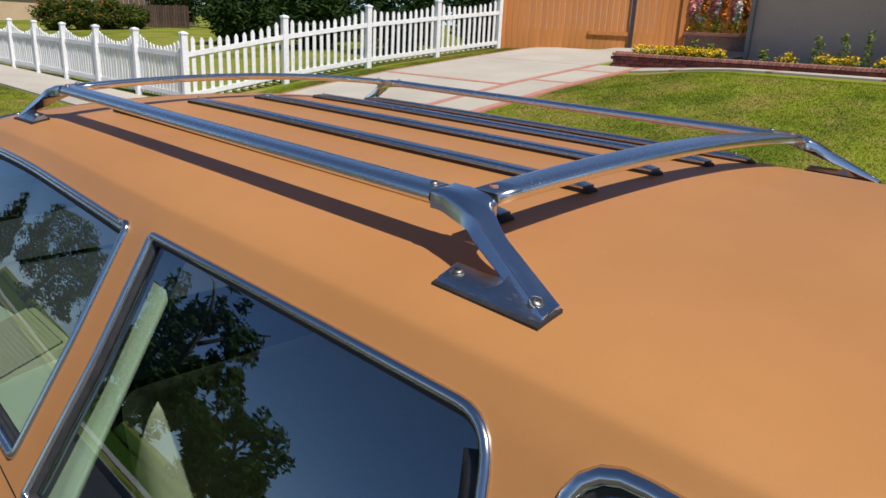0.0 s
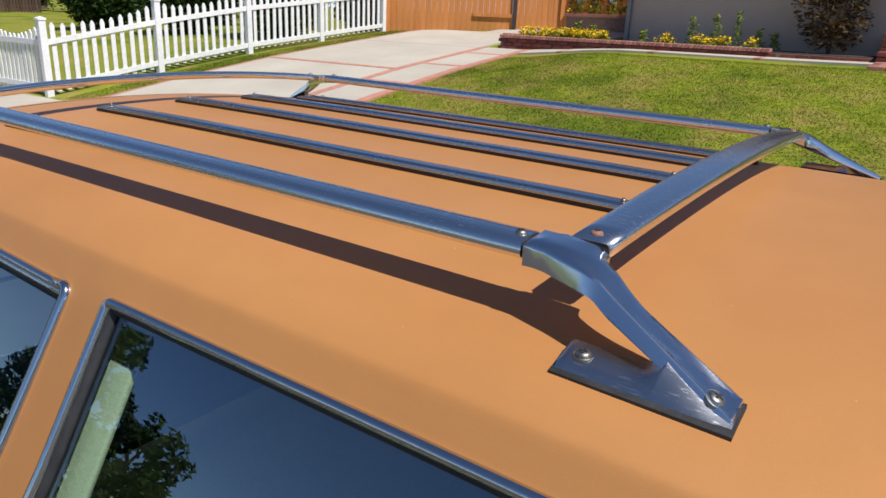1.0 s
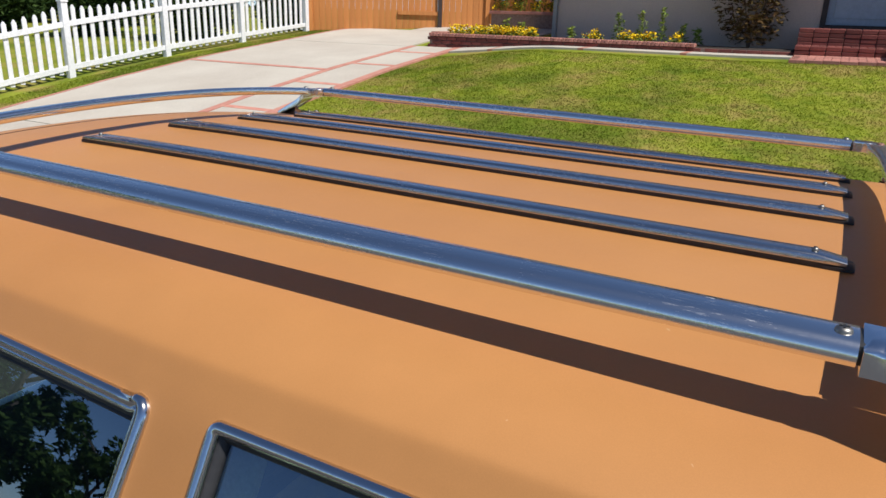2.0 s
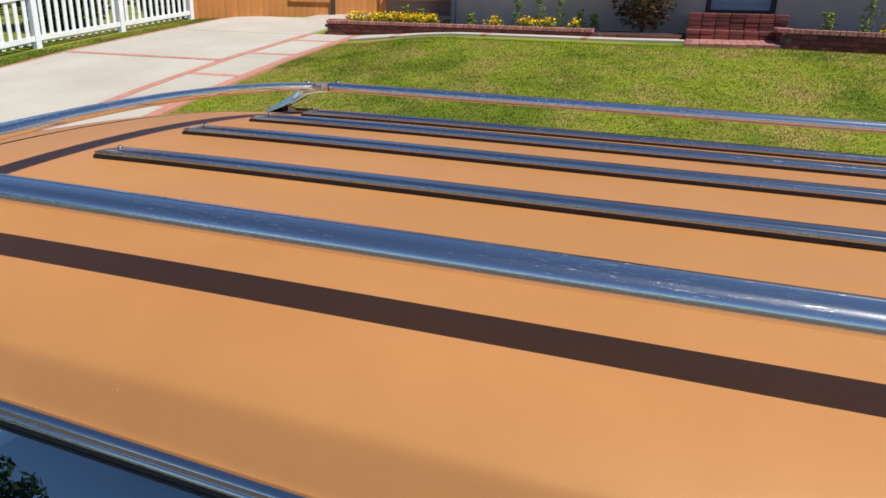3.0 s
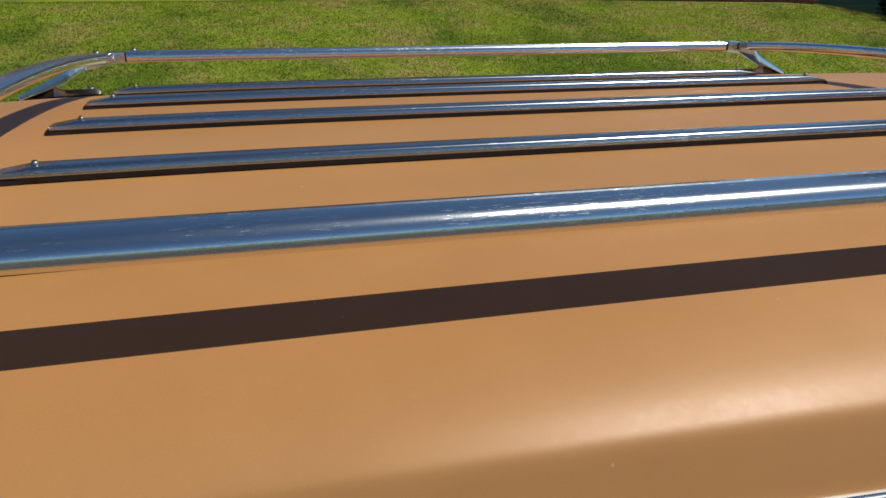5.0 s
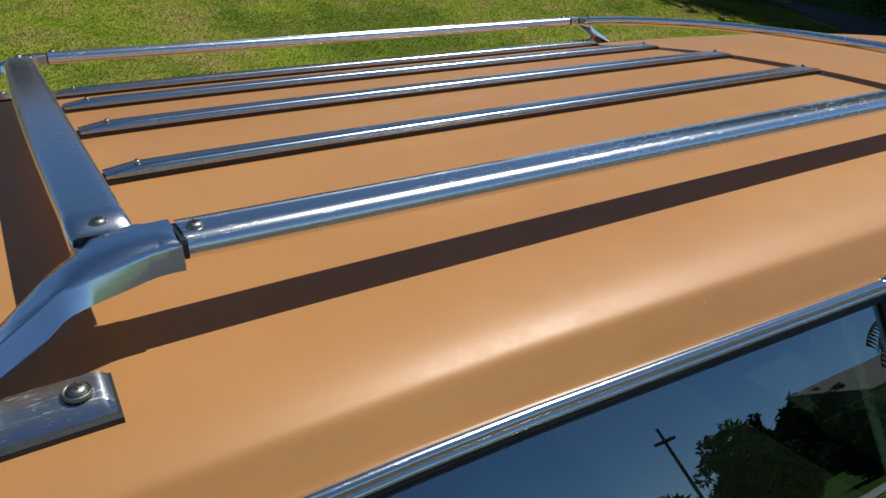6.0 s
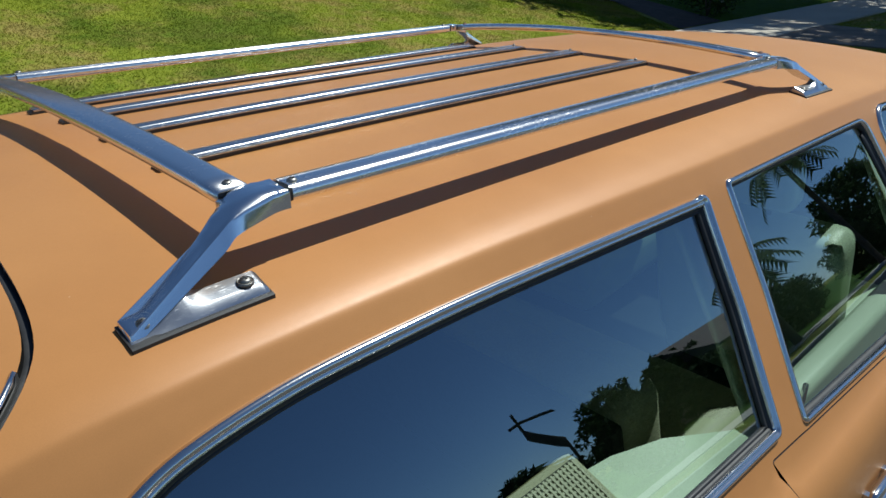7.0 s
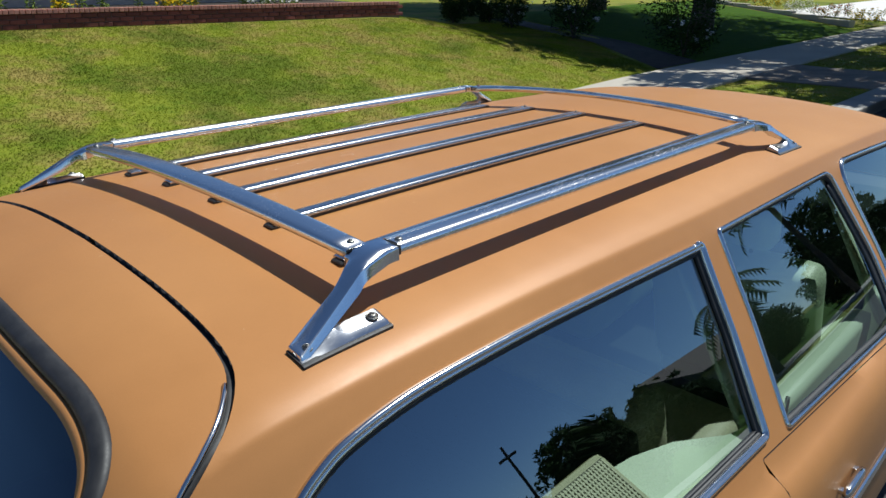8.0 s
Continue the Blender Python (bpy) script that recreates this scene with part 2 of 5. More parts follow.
def fillet(corners, seg=6):
    """A closed outline from corners (x, y, radius)."""
    out = []
    n = len(corners)
    for i in range(n):
        p = np.array(corners[i][:2], float)
        r = corners[i][2]
        a = np.array(corners[i - 1][:2], float) - p
        b = np.array(corners[(i + 1) % n][:2], float) - p
        la, lb = np.linalg.norm(a), np.linalg.norm(b)
        a, b = a / la, b / lb
        if r <= 0:
            out.append(p)
            continue
        half = math.acos(max(-1, min(1, float(a @ b)))) / 2
        d = min(r / math.tan(half), la * 0.49, lb * 0.49)
        s, e = p + a * d, p + b * d
        for j in range(seg + 1):
            t = j / seg
            out.append((1 - t) ** 2 * s + 2 * t * (1 - t) * p + t * t * e)
    return out

# ---- the car's outer skin as a surface over x and the girth a ----
PROFILE = spline([(0, 1.4085), (0.15, 1.4055), (0.3, 1.3975), (0.45, 1.3840), (0.53, 1.3738), (0.57, 1.3660), (0.60, 1.3583), (0.618, 1.3518), (0.630, 1.3460), (0.6368, 1.3420),
                  (0.6404, 1.3384), (0.647, 1.3294), (0.666, 1.3010), (0.695, 1.249), (0.787, 1.085), (0.886, 0.909), (0.905, 0.888), (0.935, 0.862),
                  (0.955, 0.82), (0.968, 0.74), (0.972, 0.6), (0.962, 0.42), (0.94, 0.25), (0.90, 0.2)], 12)
PROFILE = np.array(PROFILE)
GIRTH = np.concatenate([[0], np.cumsum(np.linalg.norm(np.diff(PROFILE, axis=0), axis=1))])
FULL = float(GIRTH[-1])
DROP = np.array(spline([(-1.47, -0.46), (-1.44, -0.335), (-1.40, -0.288), (-1.30, -0.188), (-1.20, -0.097), (-1.145, -0.053), (-1.10, -0.032), (-1.02, -0.0150),
                        (-0.95, -0.0075), (-0.8, -0.0010), (-0.5, 0.001), (0, -0.002), (0.6, -0.007), (1.0, -0.016), (1.4, -0.033), (1.6, -0.055), (1.68, -0.075),
                        (1.9, -0.20), (2.2, -0.40), (2.3, -0.44), (2.8, -0.49), (3.3, -0.56), (3.42, -0.61), (3.5, -0.76)], 6))


def skin(x, a, out=0.0):
    """The point of the skin at x and girth a (negative: the street side), lifted by out."""
    g = abs(a)
    y, z = np.interp(g, GIRTH, PROFILE[:, 0]), np.interp(g, GIRTH, PROFILE[:, 1])
    d = np.interp(x, DROP[:, 0], DROP[:, 1])
    z = z + d * max(0.0, (z - 0.2) / 1.188)
    narrow = float(np.interp(x, (-0.9, -0.5, 0.05), (0.979, 0.980, 1.0))) - 0.05 * max(0.0, -0.9 - x) - 0.035 * max(0.0, x - 2.0)
    p = Vector((x, math.copysign(y * narrow, a) if a else 0.0, z))
    if out:
        e = 0.004
        n = (skin(x + e, a) - skin(x - e, a)).cross(skin(x, a + e) - skin(x, a - e)).normalized()
        p = p + n * (out if n.z > 0 or n.y * a > 0 else -out)
    return p


def girth_at(x, z):
    """The girth at which the skin has height z."""
    d = np.interp(x, DROP[:, 0], DROP[:, 1]) / 1.188
    z0 = (z + d * 0.2) / (1 + d)
    return float(np.interp(-z0, -PROFILE[:, 1], GIRTH))


def girth_of_y(y):
    return float(np.interp(abs(y), PROFILE[:240, 0], GIRTH[:240]))


def roof_z(x, y):
    return skin(x, girth_of_y(y)).z


def on_side(outline, sign):
    """An outline in x, z put on the skin as x, a."""
    return [np.array((p[0], sign * girth_at(p[0], p[1]))) for p in outline]


def refine(loop, step):
    out = []
    for i, p in enumerate(loop):
        q = loop[(i + 1) % len(loop)]
        k = max(1, int(np.linalg.norm(q - p) / step))
        out += [p + (q - p) * j / k for j in range(k)]
    return out


def inside(P, loop):
    L = np.array(loop)
    x0, y0 = L[:, 0], L[:, 1]
    x1, y1 = np.roll(x0, -1), np.roll(y0, -1)
    res = np.zeros(len(P), bool)
    for a, b, c, d in zip(x0, y0, x1, y1):
        if b != d:
            hit = ((b > P[:, 1]) != (d > P[:, 1])) & (P[:, 0] < (c - a) * (P[:, 1] - b) / (d - b) + a)
            res ^= hit
    return res


def near(P, loop, r):
    L = np.array(refine(loop, r * 0.7))
    bad = np.zeros(len(P), bool)
    for i in range(0, len(P), 2000):
        d = np.abs(P[i:i + 2000, None, :] - L[None])
        bad[i:i + 2000] = ((d ** 2).sum(2) < r * r).any(1)
    return bad


from mathutils.geometry import delaunay_2d_cdt


def panel(name, outer, holes, xs, gs, material, parent, label="", out=0.0, rim=0.012):
    """A sheet on the skin with holes; xs and gs are the inner grid lines; rim turns its edges inwards."""
    loops = [refine(outer, 0.03)] + [refine(h, 0.02) for h in holes]
    G = np.array([(x, g) for x in xs for g in gs])
    keep = inside(G, outer)
    for h in holes:
        keep &= ~inside(G, h)
    G = G[keep]
    for lp in loops:
        G = G[~near(G, lp, 0.008)]
    pts, edges = [], []
    for lp in loops:
        s = len(pts)
        pts += [tuple(p) for p in lp]
        edges += [(s + i, s + (i + 1) % len(lp)) for i in range(len(lp))]
    pts += [tuple(p) for p in G]
    v2, _, f2, *_ = delaunay_2d_cdt([Vector(p) for p in pts], edges, [], 0, 1e-6)
    V = np.array([tuple(v) for v in v2])
    T = np.array([tuple(f) for f in f2])
    C = V[T].mean(1)
    ok = inside(C, loops[0])
    for h in loops[1:]:
        ok &= ~inside(C, h)
    T = T[ok]
    co = [skin(x, g, out) for x, g in V]
    count = {}
    for f in T:
        for i in range(3):
            e = (int(f[i]), int(f[(i + 1) % 3]))
            count[tuple(sorted(e))] = count.get(tuple(sorted(e)), 0) + 1
    faces = [tuple(f) for f in T]
    top, low, order = {}, {}, []
    if rim:
        for (i, j), c in count.items():
            if c == 1:
                for k in (i, j):
                    if k not in low:
                        top[k], low[k] = len(co), len(co) + 1
                        co += [skin(*V[k], out), skin(*V[k], out - rim)]
                        order += [k, k]
                faces.append((top[i], top[j], low[j], low[i]))
    ob = mesh_ob(name, co, faces, material, parent, label, True)
    # Turned-in edges get black in place of paint, for the gaps' shade.
    ob.data.materials.append(RUBBER)
    ob.data.polygons.foreach_set("material_index", [0] * len(T) + [1] * (len(faces) - len(T)))
    ns = []
    e = 0.004
    for x, g in list(V) + [V[k] for k in order]:
        nn = (skin(x + e, g) - skin(x - e, g)).cross(skin(x, g + e) - skin(x, g - e)).normalized()
        ns.append(nn if nn.z > 0 or nn.y * g > 0 else -nn)
    ob.data.normals_split_custom_set_from_vertices([tuple(v) for v in ns])
    return ob


def ring(name, loop, section, material, parent, label="", closed=True, first=0, last=None, step=0.02):
    """A moulding along an outline; section: (outwards from the outline, height) points."""
    lp = refine(loop, step) if closed else loop[first:last]
    n = len(lp)
    area = sum(lp[i][0] * lp[(i + 1) % n][1] - lp[(i + 1) % n][0] * lp[i][1] for i in range(n))
    rings = []
    for i in range(n):
        a = lp[(i - 1) % n] if closed or i > 0 else lp[i]
        b = lp[(i + 1) % n] if closed or i < n - 1 else lp[i]
        d = (b - a) / np.linalg.norm(b - a)
        nn = np.array((d[1], -d[0])) * (1 if area > 0 else -1)
        rings.append([skin(*(lp[i] + nn * o), h) for o, h in section])
    if closed:
        rings.append(rings[0])
    bm = loft_bm(rings, close_ends=not closed)
    if closed:
        bmesh.ops.remove_doubles(bm, verts=bm.verts, dist=1e-6)
    return part(name, bm, material, parent, label, True)


XS = np.concatenate([np.arange(-1.46, 1.7, 0.03), np.arange(1.72, 3.5, 0.06)])
HALF = np.concatenate([np.arange(0.04, 0.56, 0.04), np.arange(0.57, 0.63, 0.010), np.arange(0.636, 0.672, 0.0035), np.arange(0.68, 0.72, 0.010), np.arange(0.74, FULL, 0.035)])
GS = np.concatenate([-HALF[::-1], [0], HALF])

# window outlines in x, z
QUARTER = [np.array(p) for p in spline([(-0.60, 1.300), (-0.75, 1.299), (-0.834, 1.294), (-0.910, 1.283), (-0.955, 1.268), (-0.995, 1.247), (-1.04, 1.214), (-1.10, 1.16), (-1.14, 1.07), (-1.14, 0.995), (-1.10, 0.955), (-1.02, 0.945)], 4)]
QUARTER += [np.array(p) for p in fillet([(-0.5, 0.945, 0), (-0.042, 0.945, 0.008), (-0.020, 1.12, 0.5), (-0.012, 1.296, 0.006)])]
DOORGLASS = fillet([(0.080, 1.298, 0.005), (0.078, 1.12, 0.5), (0.054, 0.925, 0.006), (0.850, 0.885, 0.02), (0.850, 1.05, 0.3), (0.762, 1.292, 0.055)])
FRONTGLASS = fillet([(0.846, 1.300, 0.05), (0.905, 1.05, 0.3), (0.908, 0.878, 0.02), (2.05, 0.842, 0.03), (1.55, 1.255, 0.06)])
REARDOOR = fillet([(-0.078, 0.9130, 0.004), (0.030, 0.9100, 0.02), (0.872, 0.8710, 0.004), (0.890, 0.27, 0.02), (0.24, 0.27, 0.06), (0.04, 0.50, 0.1), (-0.060, 0.78, 0.1)])
FRONTDOOR = fillet([(0.895, 0.8700, 0.004), (2.03, 0.8360, 0.01), (2.0, 0.27, 0.03), (0.905, 0.27, 0.02)])
HATCH_EDGE = [(-0.958, 0.0), (-0.959, 0.15), (-0.961, 0.31), (-0.967, 0.43), (-0.978, 0.51), (-0.996, 0.558), (-1.030, 0.602), (-1.072, 0.634), (-1.115, 0.662), (-1.17, 0.72), (-1.21, 0.84), (-1.24, 0.95), (-1.26, 1.06)]
HATCHWIN_EDGE = [(-1.133, 0.0), (-1.132, 0.2), (-1.130, 0.32), (-1.128, 0.42), (-1.134, 0.49), (-1.149, 0.540), (-1.177, 0.573), (-1.227, 0.594), (-1.30, 0.602), (-1.355, 0.592), (-1.382, 0.55), (-1.39, 0.4), (-1.39, 0.0)]


def both(edge, per=4):
    """A closed outline from its half, mirrored in a."""
    h = [np.array(p) for p in spline(edge, per)]
    return h + [np.array((p[0], -p[1])) for p in h[::-1] if abs(p[1]) > 1e-6]


HATCH = both(HATCH_EDGE + [(-1.455, 1.06), (-1.46, 0.6), (-1.46, 0.0)], 3)
HATCHWIN = both(HATCHWIN_EDGE)
SCREEN = both([(1.70, 0.0), (1.70, 0.3), (1.69, 0.5), (1.72, 0.59), (1.9, 0.62), (2.2, 0.63), (2.22, 0.5), (2.24, 0.2), (2.24, 0.0)])


def grow(loop, d):
    n = len(loop)
    area = sum(loop[i][0] * loop[(i + 1) % n][1] - loop[(i + 1) % n][0] * loop[i][1] for i in range(n))
    out = []
    for i in range(n):
        t = loop[(i + 1) % n] - loop[i - 1]
        t = t / max(np.linalg.norm(t), 1e-9)
        out.append(loop[i] + np.array((t[1], -t[0])) * (d if area > 0 else -d))
    return out


def wheel_cut(x0, sign):
    """The wheel arch as an outline that ends on the sill."""
    r, out = 0.37, []
    for i in range(17):
        t = math.pi * i / 16
        out.append(np.array((x0 - r * math.cos(t), sign * girth_at(x0, max(0.215, 0.33 + r * math.sin(t))))))
    return out


REAR_AXLE, FRONT_AXLE = -0.62, 2.13
car = thing("station_wagon", "sun-faded bronze tan four-door station wagon parked at the kerb", "car")
holes = [HATCH and grow(HATCH, 0.010), SCREEN]
for s in (-1, 1):
    for o in (QUARTER, DOORGLASS, FRONTGLASS):
        holes.append(on_side(o, s))
    for o in (REARDOOR, FRONTDOOR):
        holes.append(grow(on_side(o, s), 0.003))
    holes.append(wheel_cut(REAR_AXLE, s))
    holes.append(wheel_cut(FRONT_AXLE, s))
A0 = FULL - 0.01
outer = [np.array(p) for p in ((-1.465, -A0), (3.495, -A0), (3.495, A0), (-1.465, A0))]
body = panel("body", outer, holes, XS, GS, PAINT, car)
hatch = panel("tailgate", HATCH, [HATCHWIN], XS, GS, PAINT, car)
panel("rear_window", HATCHWIN, [], XS, GS, REARGLASS, hatch, out=-0.012, rim=0)
ring("window_rubber", HATCHWIN, [(-0.007, -0.015), (-0.007, 0.003), (-0.001, 0.007), (0.012, 0.006), (0.018, 0.0), (0.018, -0.01)], RUBBER, hatch, "black rubber window seal")
ring("window_rim", HATCHWIN, [(-0.024, -0.015), (-0.022, -0.002), (-0.012, 0.001), (-0.008, -0.002), (-0.008, -0.015)], PAINT, hatch, "bronze inner rim with cracked edge")
gutter = both(HATCH_EDGE, 4)
half = len(gutter) // 2
ring("gutter", gutter[half:] + gutter[:half], [(-0.012, -0.02), (-0.012, -0.008), (0.016, -0.008), (0.016, -0.02)], RUBBER, hatch, "black channel under the tailgate gap", closed=False)
edge = [np.array(p) for p in spline(HATCH_EDGE, 4)]
for s in (-1, 1):
    seal = [np.array((p[0], s * p[1])) for p in edge][20:]
    ring("gap_moulding", seal, [(-0.001, -0.01), (-0.001, 0.002), (0.002, 0.0045), (0.005, 0.002), (0.005, -0.01)], TRIM_CHROME, hatch, "thin bright moulding along the tailgate gap", closed=False)
panel("windscreen", SCREEN, [], XS, GS, GLASS, car, out=-0.01, rim=0)
ring("windscreen_trim", SCREEN, [(-0.012, -0.012), (-0.01, 0.003), (0.004, 0.008), (0.016, 0.004), (0.018, -0.004)], TRIM_CHROME, car)

for s in (-1, 1):
    q = on_side(QUARTER, s)
    panel("quarter_window", q, [], XS, GS, GLASS, car, "fixed tinted rear quarter glass", out=-0.012, rim=0).visible_shadow = s > 0
    ring("quarter_window_trim", q, [(-0.004, -0.016), (-0.004, 0.0025), (-0.002, 0.0045), (0.0005, 0.0035), (0.0015, 0.0035), (0.003, 0.0072), (0.007, 0.0080), (0.0105, 0.0065), (0.0128, 0.002), (0.013, -0.004)], TRIM_CHROME, car, "bright chrome window moulding")
    ring("quarter_window_seal", q, [(-0.0150, -0.014), (-0.0140, -0.008), (-0.011, -0.005), (-0.010, -0.007), (-0.009, -0.004), (-0.006, -0.002), (-0.0035, -0.002), (-0.0035, -0.014)], RUBBER, car, "black rubber window seal")
    door = panel("rear_door", on_side(REARDOOR, s), [], XS, GS, PAINT, car)
    g = on_side(DOORGLASS, s)
    panel("door_window", g, [], XS, GS, GLASS, door, out=-0.011, rim=0).visible_shadow = False
    ring("door_window_trim", g, [(-0.003, -0.018), (-0.003, 0.003), (0.001, 0.006), (0.006, 0.005), (0.009, 0.0), (0.009, -0.006)], TRIM_CHROME, door, "narrow bright window moulding")
    ring("door_window_seal", g, [(-0.0105, -0.013), (-0.0095, -0.008), (-0.005, -0.003), (-0.0025, -0.003), (-0.0025, -0.013)], RUBBER, door, "black rubber window seal")
    channel = on_side(spline([(0.850, 0.905), (0.8525, 1.00), (0.843, 1.08), (0.810, 1.18), (0.774, 1.272)], 5), s)
    ring("window_channel", [np.array(p) for p in channel], [(-0.034, -0.013), (-0.033, -0.008), (-0.008, -0.005), (-0.007, -0.013)], RUBBER, door, "wide black glass channel", closed=False)
    fdoor = panel("front_door", on_side(FRONTDOOR, s), [], XS, GS, PAINT, car)
    g = on_side(FRONTGLASS, s)
    panel("door_window", g, [], XS, GS, GLASS, fdoor, out=-0.011, rim=0).visible_shadow = False
    ring("door_window_trim", g, [(-0.003, -0.018), (-0.003, 0.003), (0.002, 0.007), (0.009, 0.006), (0.013, 0.0), (0.013, -0.006)], TRIM_CHROME, fdoor, "bright chrome window moulding")
    ring("door_window_seal", g, [(-0.0105, -0.013), (-0.0095, -0.008), (-0.005, -0.003), (-0.0025, -0.003), (-0.0025, -0.013)], RUBBER, fdoor)
    for d, x in ((door, 0.17), (fdoor, 1.02)):
        ends = [skin(x, s * girth_at(x, 0.735), 0.016), skin(x + 0.125, s * girth_at(x + 0.125, 0.732), 0.016)]
        path = [ends[0].lerp(ends[1], i / 8) for i in range(9)]
        w = (0.6, 0.9, 1, 1, 1, 1, 1, 0.9, 0.6)
        h = part("door_handle", sweep_bm(path, [oval(0.020 * k, 0.026 * k, 12, 3.5) for k in w]), TRIM_CHROME, d, "straight chrome pull handle", True)
        for e in (0.08, 0.92):
            c = ends[0].lerp(ends[1], e)
            part("handle_mount", box_bm((c.x - 0.008, c.y - 0.009 + s * -0.012, c.z - 0.006), (c.x + 0.008, c.y + 0.009 + s * -0.012, c.z + 0.006), 0.003), TRIM_CHROME, h)
    for d, x0, x1 in ((door, 0.06, 0.905), (fdoor, 0.935, 1.99)):
        path = [skin(x0 + (x1 - x0) * i / 20, s * girth_at(0.5, 0.615), 0.003) for i in range(21)]
        part("side_moulding", sweep_bm(path, [oval(0.016, 0.03, 12)] * 21), TRIM_CHROME, d, "chrome side moulding", True)


def wheel(x, y):
    bm = bmesh.new()
    prof = [(0.20, -0.09), (0.29, -0.095), (0.325, -0.08), (0.335, -0.05), (0.335, 0.05), (0.325, 0.08), (0.29, 0.095), (0.20, 0.09)]
    rings = [[(x + r * math.cos(2 * math.pi * i / 32), y + o, 0.335 + r * math.sin(2 * math.pi * i / 32)) for r, o in prof] for i in range(33)]
    loft_bm(rings, close_ends=False, bm=bm)
    bmesh.ops.remove_doubles(bm, verts=bm.verts, dist=1e-5)
    w = part("wheel", bm, TYRE, car, "black rubber tyre", True)
    s = math.copysign(1, y)
    rim = [(0.001, 0.075), (0.05, 0.078), (0.075, 0.06), (0.15, 0.05), (0.18, 0.085), (0.205, 0.09)]
    rings = [[(x + r * math.cos(2 * math.pi * i / 32), y + s * o, 0.335 + r * math.sin(2 * math.pi * i / 32)) for r, o in rim] for i in range(33)]
    part("rim", loft_bm(rings, close_ends=False, cyclic=False), TRIM_CHROME, w, "steel wheel rim", True)


for x in (REAR_AXLE, FRONT_AXLE):
    for y in (-0.80, 0.80):
        wheel(x, y)
for x, n in ((-1.50, "rear_bumper"), (3.53, "front_bumper")):
    part(n, box_bm((x - 0.06, -0.93, 0.40), (x + 0.06, 0.93, 0.52), 0.03), TRIM_CHROME, car, "chrome bumper", True)
part("floor_pan", box_bm((-1.42, -0.88, 0.24), (3.4, 0.88, 0.30)), DARKTRIM, car)

# ---- inside the car ----
def inner_panel(name, x0, x1, a0, a1, depth, material, label="", k=24):
    """A lining that follows the skin at a depth."""
    rings = []
    for i in range(k + 1):
        x = x0 + (x1 - x0) * i / k
        rings.append([skin(x, a0 + (a1 - a0) * j / 12, -depth) for j in range(13)] + [skin(x, a0 + (a1 - a0) * j / 12, -depth - 0.012) for j in range(12, -1, -1)])
    return part(name, loft_bm(rings), material, car, label, True)


inner_panel("headliner", -1.08, 1.62, -0.60, 0.60, 0.03, CREAM, "cream ceiling lining", 30)
for s in (-1, 1):
    inner_panel("pillar_trim", -0.035, 0.10, s * 0.70, s * 1.20, 0.045, VINYL, "pale green pillar cover", 4)
    inner_panel("pillar_trim", 0.84, 0.885, s * 0.70, s * 1.20, 0.045, VINYL, "pale green pillar cover", 4)
    rings = []
    for i in range(13):
        x = -1.16 + 1.165 * i / 12
        lift = 0.0 if i < 3 else 0.045 * min(1, (i - 2) / 4)
        yi = float(np.interp(x, (-1.16, -0.33, -0.19, -0.05), (0.70, 0.69, 0.74, 0.838)))
        rings.append([Vector((x, s * yy, zz)) for yy, zz in ((0.87, 0.90), (0.5 * yi + 0.48 * 0.87 + 0.02 * yi, 0.91 + lift * 0.4), (yi, 0.90 + lift), (yi - 0.008, 0.86 + lift * 0.4), (yi - 0.012, 0.5), (0.87, 0.5))])
    part("cargo_side_panel", loft_bm(rings), VINYL, car, "pale green moulded cargo side panel", 40)
    bm = box_bm((-0.13, -0.085, 0), (0.13, 0.085, 0.035), 0.02, pose(-0.475, s * 0.735, 0.915, s * -20, 0, 0))
    sp = part("speaker", bm, CREAM, car, "beige loudspeaker housing in the side panel")
    for i in range(-13, 14):
        part("grille_bar", box_bm((i * 0.0085 - 0.0022, -0.066, 0.034), (i * 0.0085 + 0.0022, 0.066, 0.039), 0, pose(-0.475, s * 0.735, 0.915, s * -20, 0, 0)), CREAM, sp)
    for i in range(-7, 8):
        part("grille_bar", box_bm((-0.115, i * 0.0088 - 0.002, 0.034), (0.115, i * 0.0088 + 0.002, 0.038), 0, pose(-0.475, s * 0.735, 0.915, s * -20, 0, 0)), CREAM, sp)
    part("grille_cloth", box_bm((-0.116, -0.068, 0.0345), (0.116, 0.068, 0.0355), 0, pose(-0.475, s * 0.735, 0.915, s * -20, 0, 0)), DARKTRIM, sp, "dark cloth behind the grille")
    for x0, x1 in ((0.10, 0.86), (0.98, 2.0)):
        part("door_card", box_bm((x0, s * 0.80 - 0.03, 0.35), (x1, s * 0.80 + 0.03, 0.885), 0.02), VINYL, car, "pale green door lining", True)
        part("lock_knob", box_bm((x0 + 0.06, s * 0.835 - 0.005, 0.88), (x0 + 0.07, s * 0.835 + 0.005, 0.925), 0.004), TRIM_CHROME, car, "chrome lock knob", True)
part("cargo_floor", box_bm((-1.36, -0.60, 0.55), (-0.28, 0.60, 0.60), 0.01), DARKTRIM, car, "dark cargo floor")


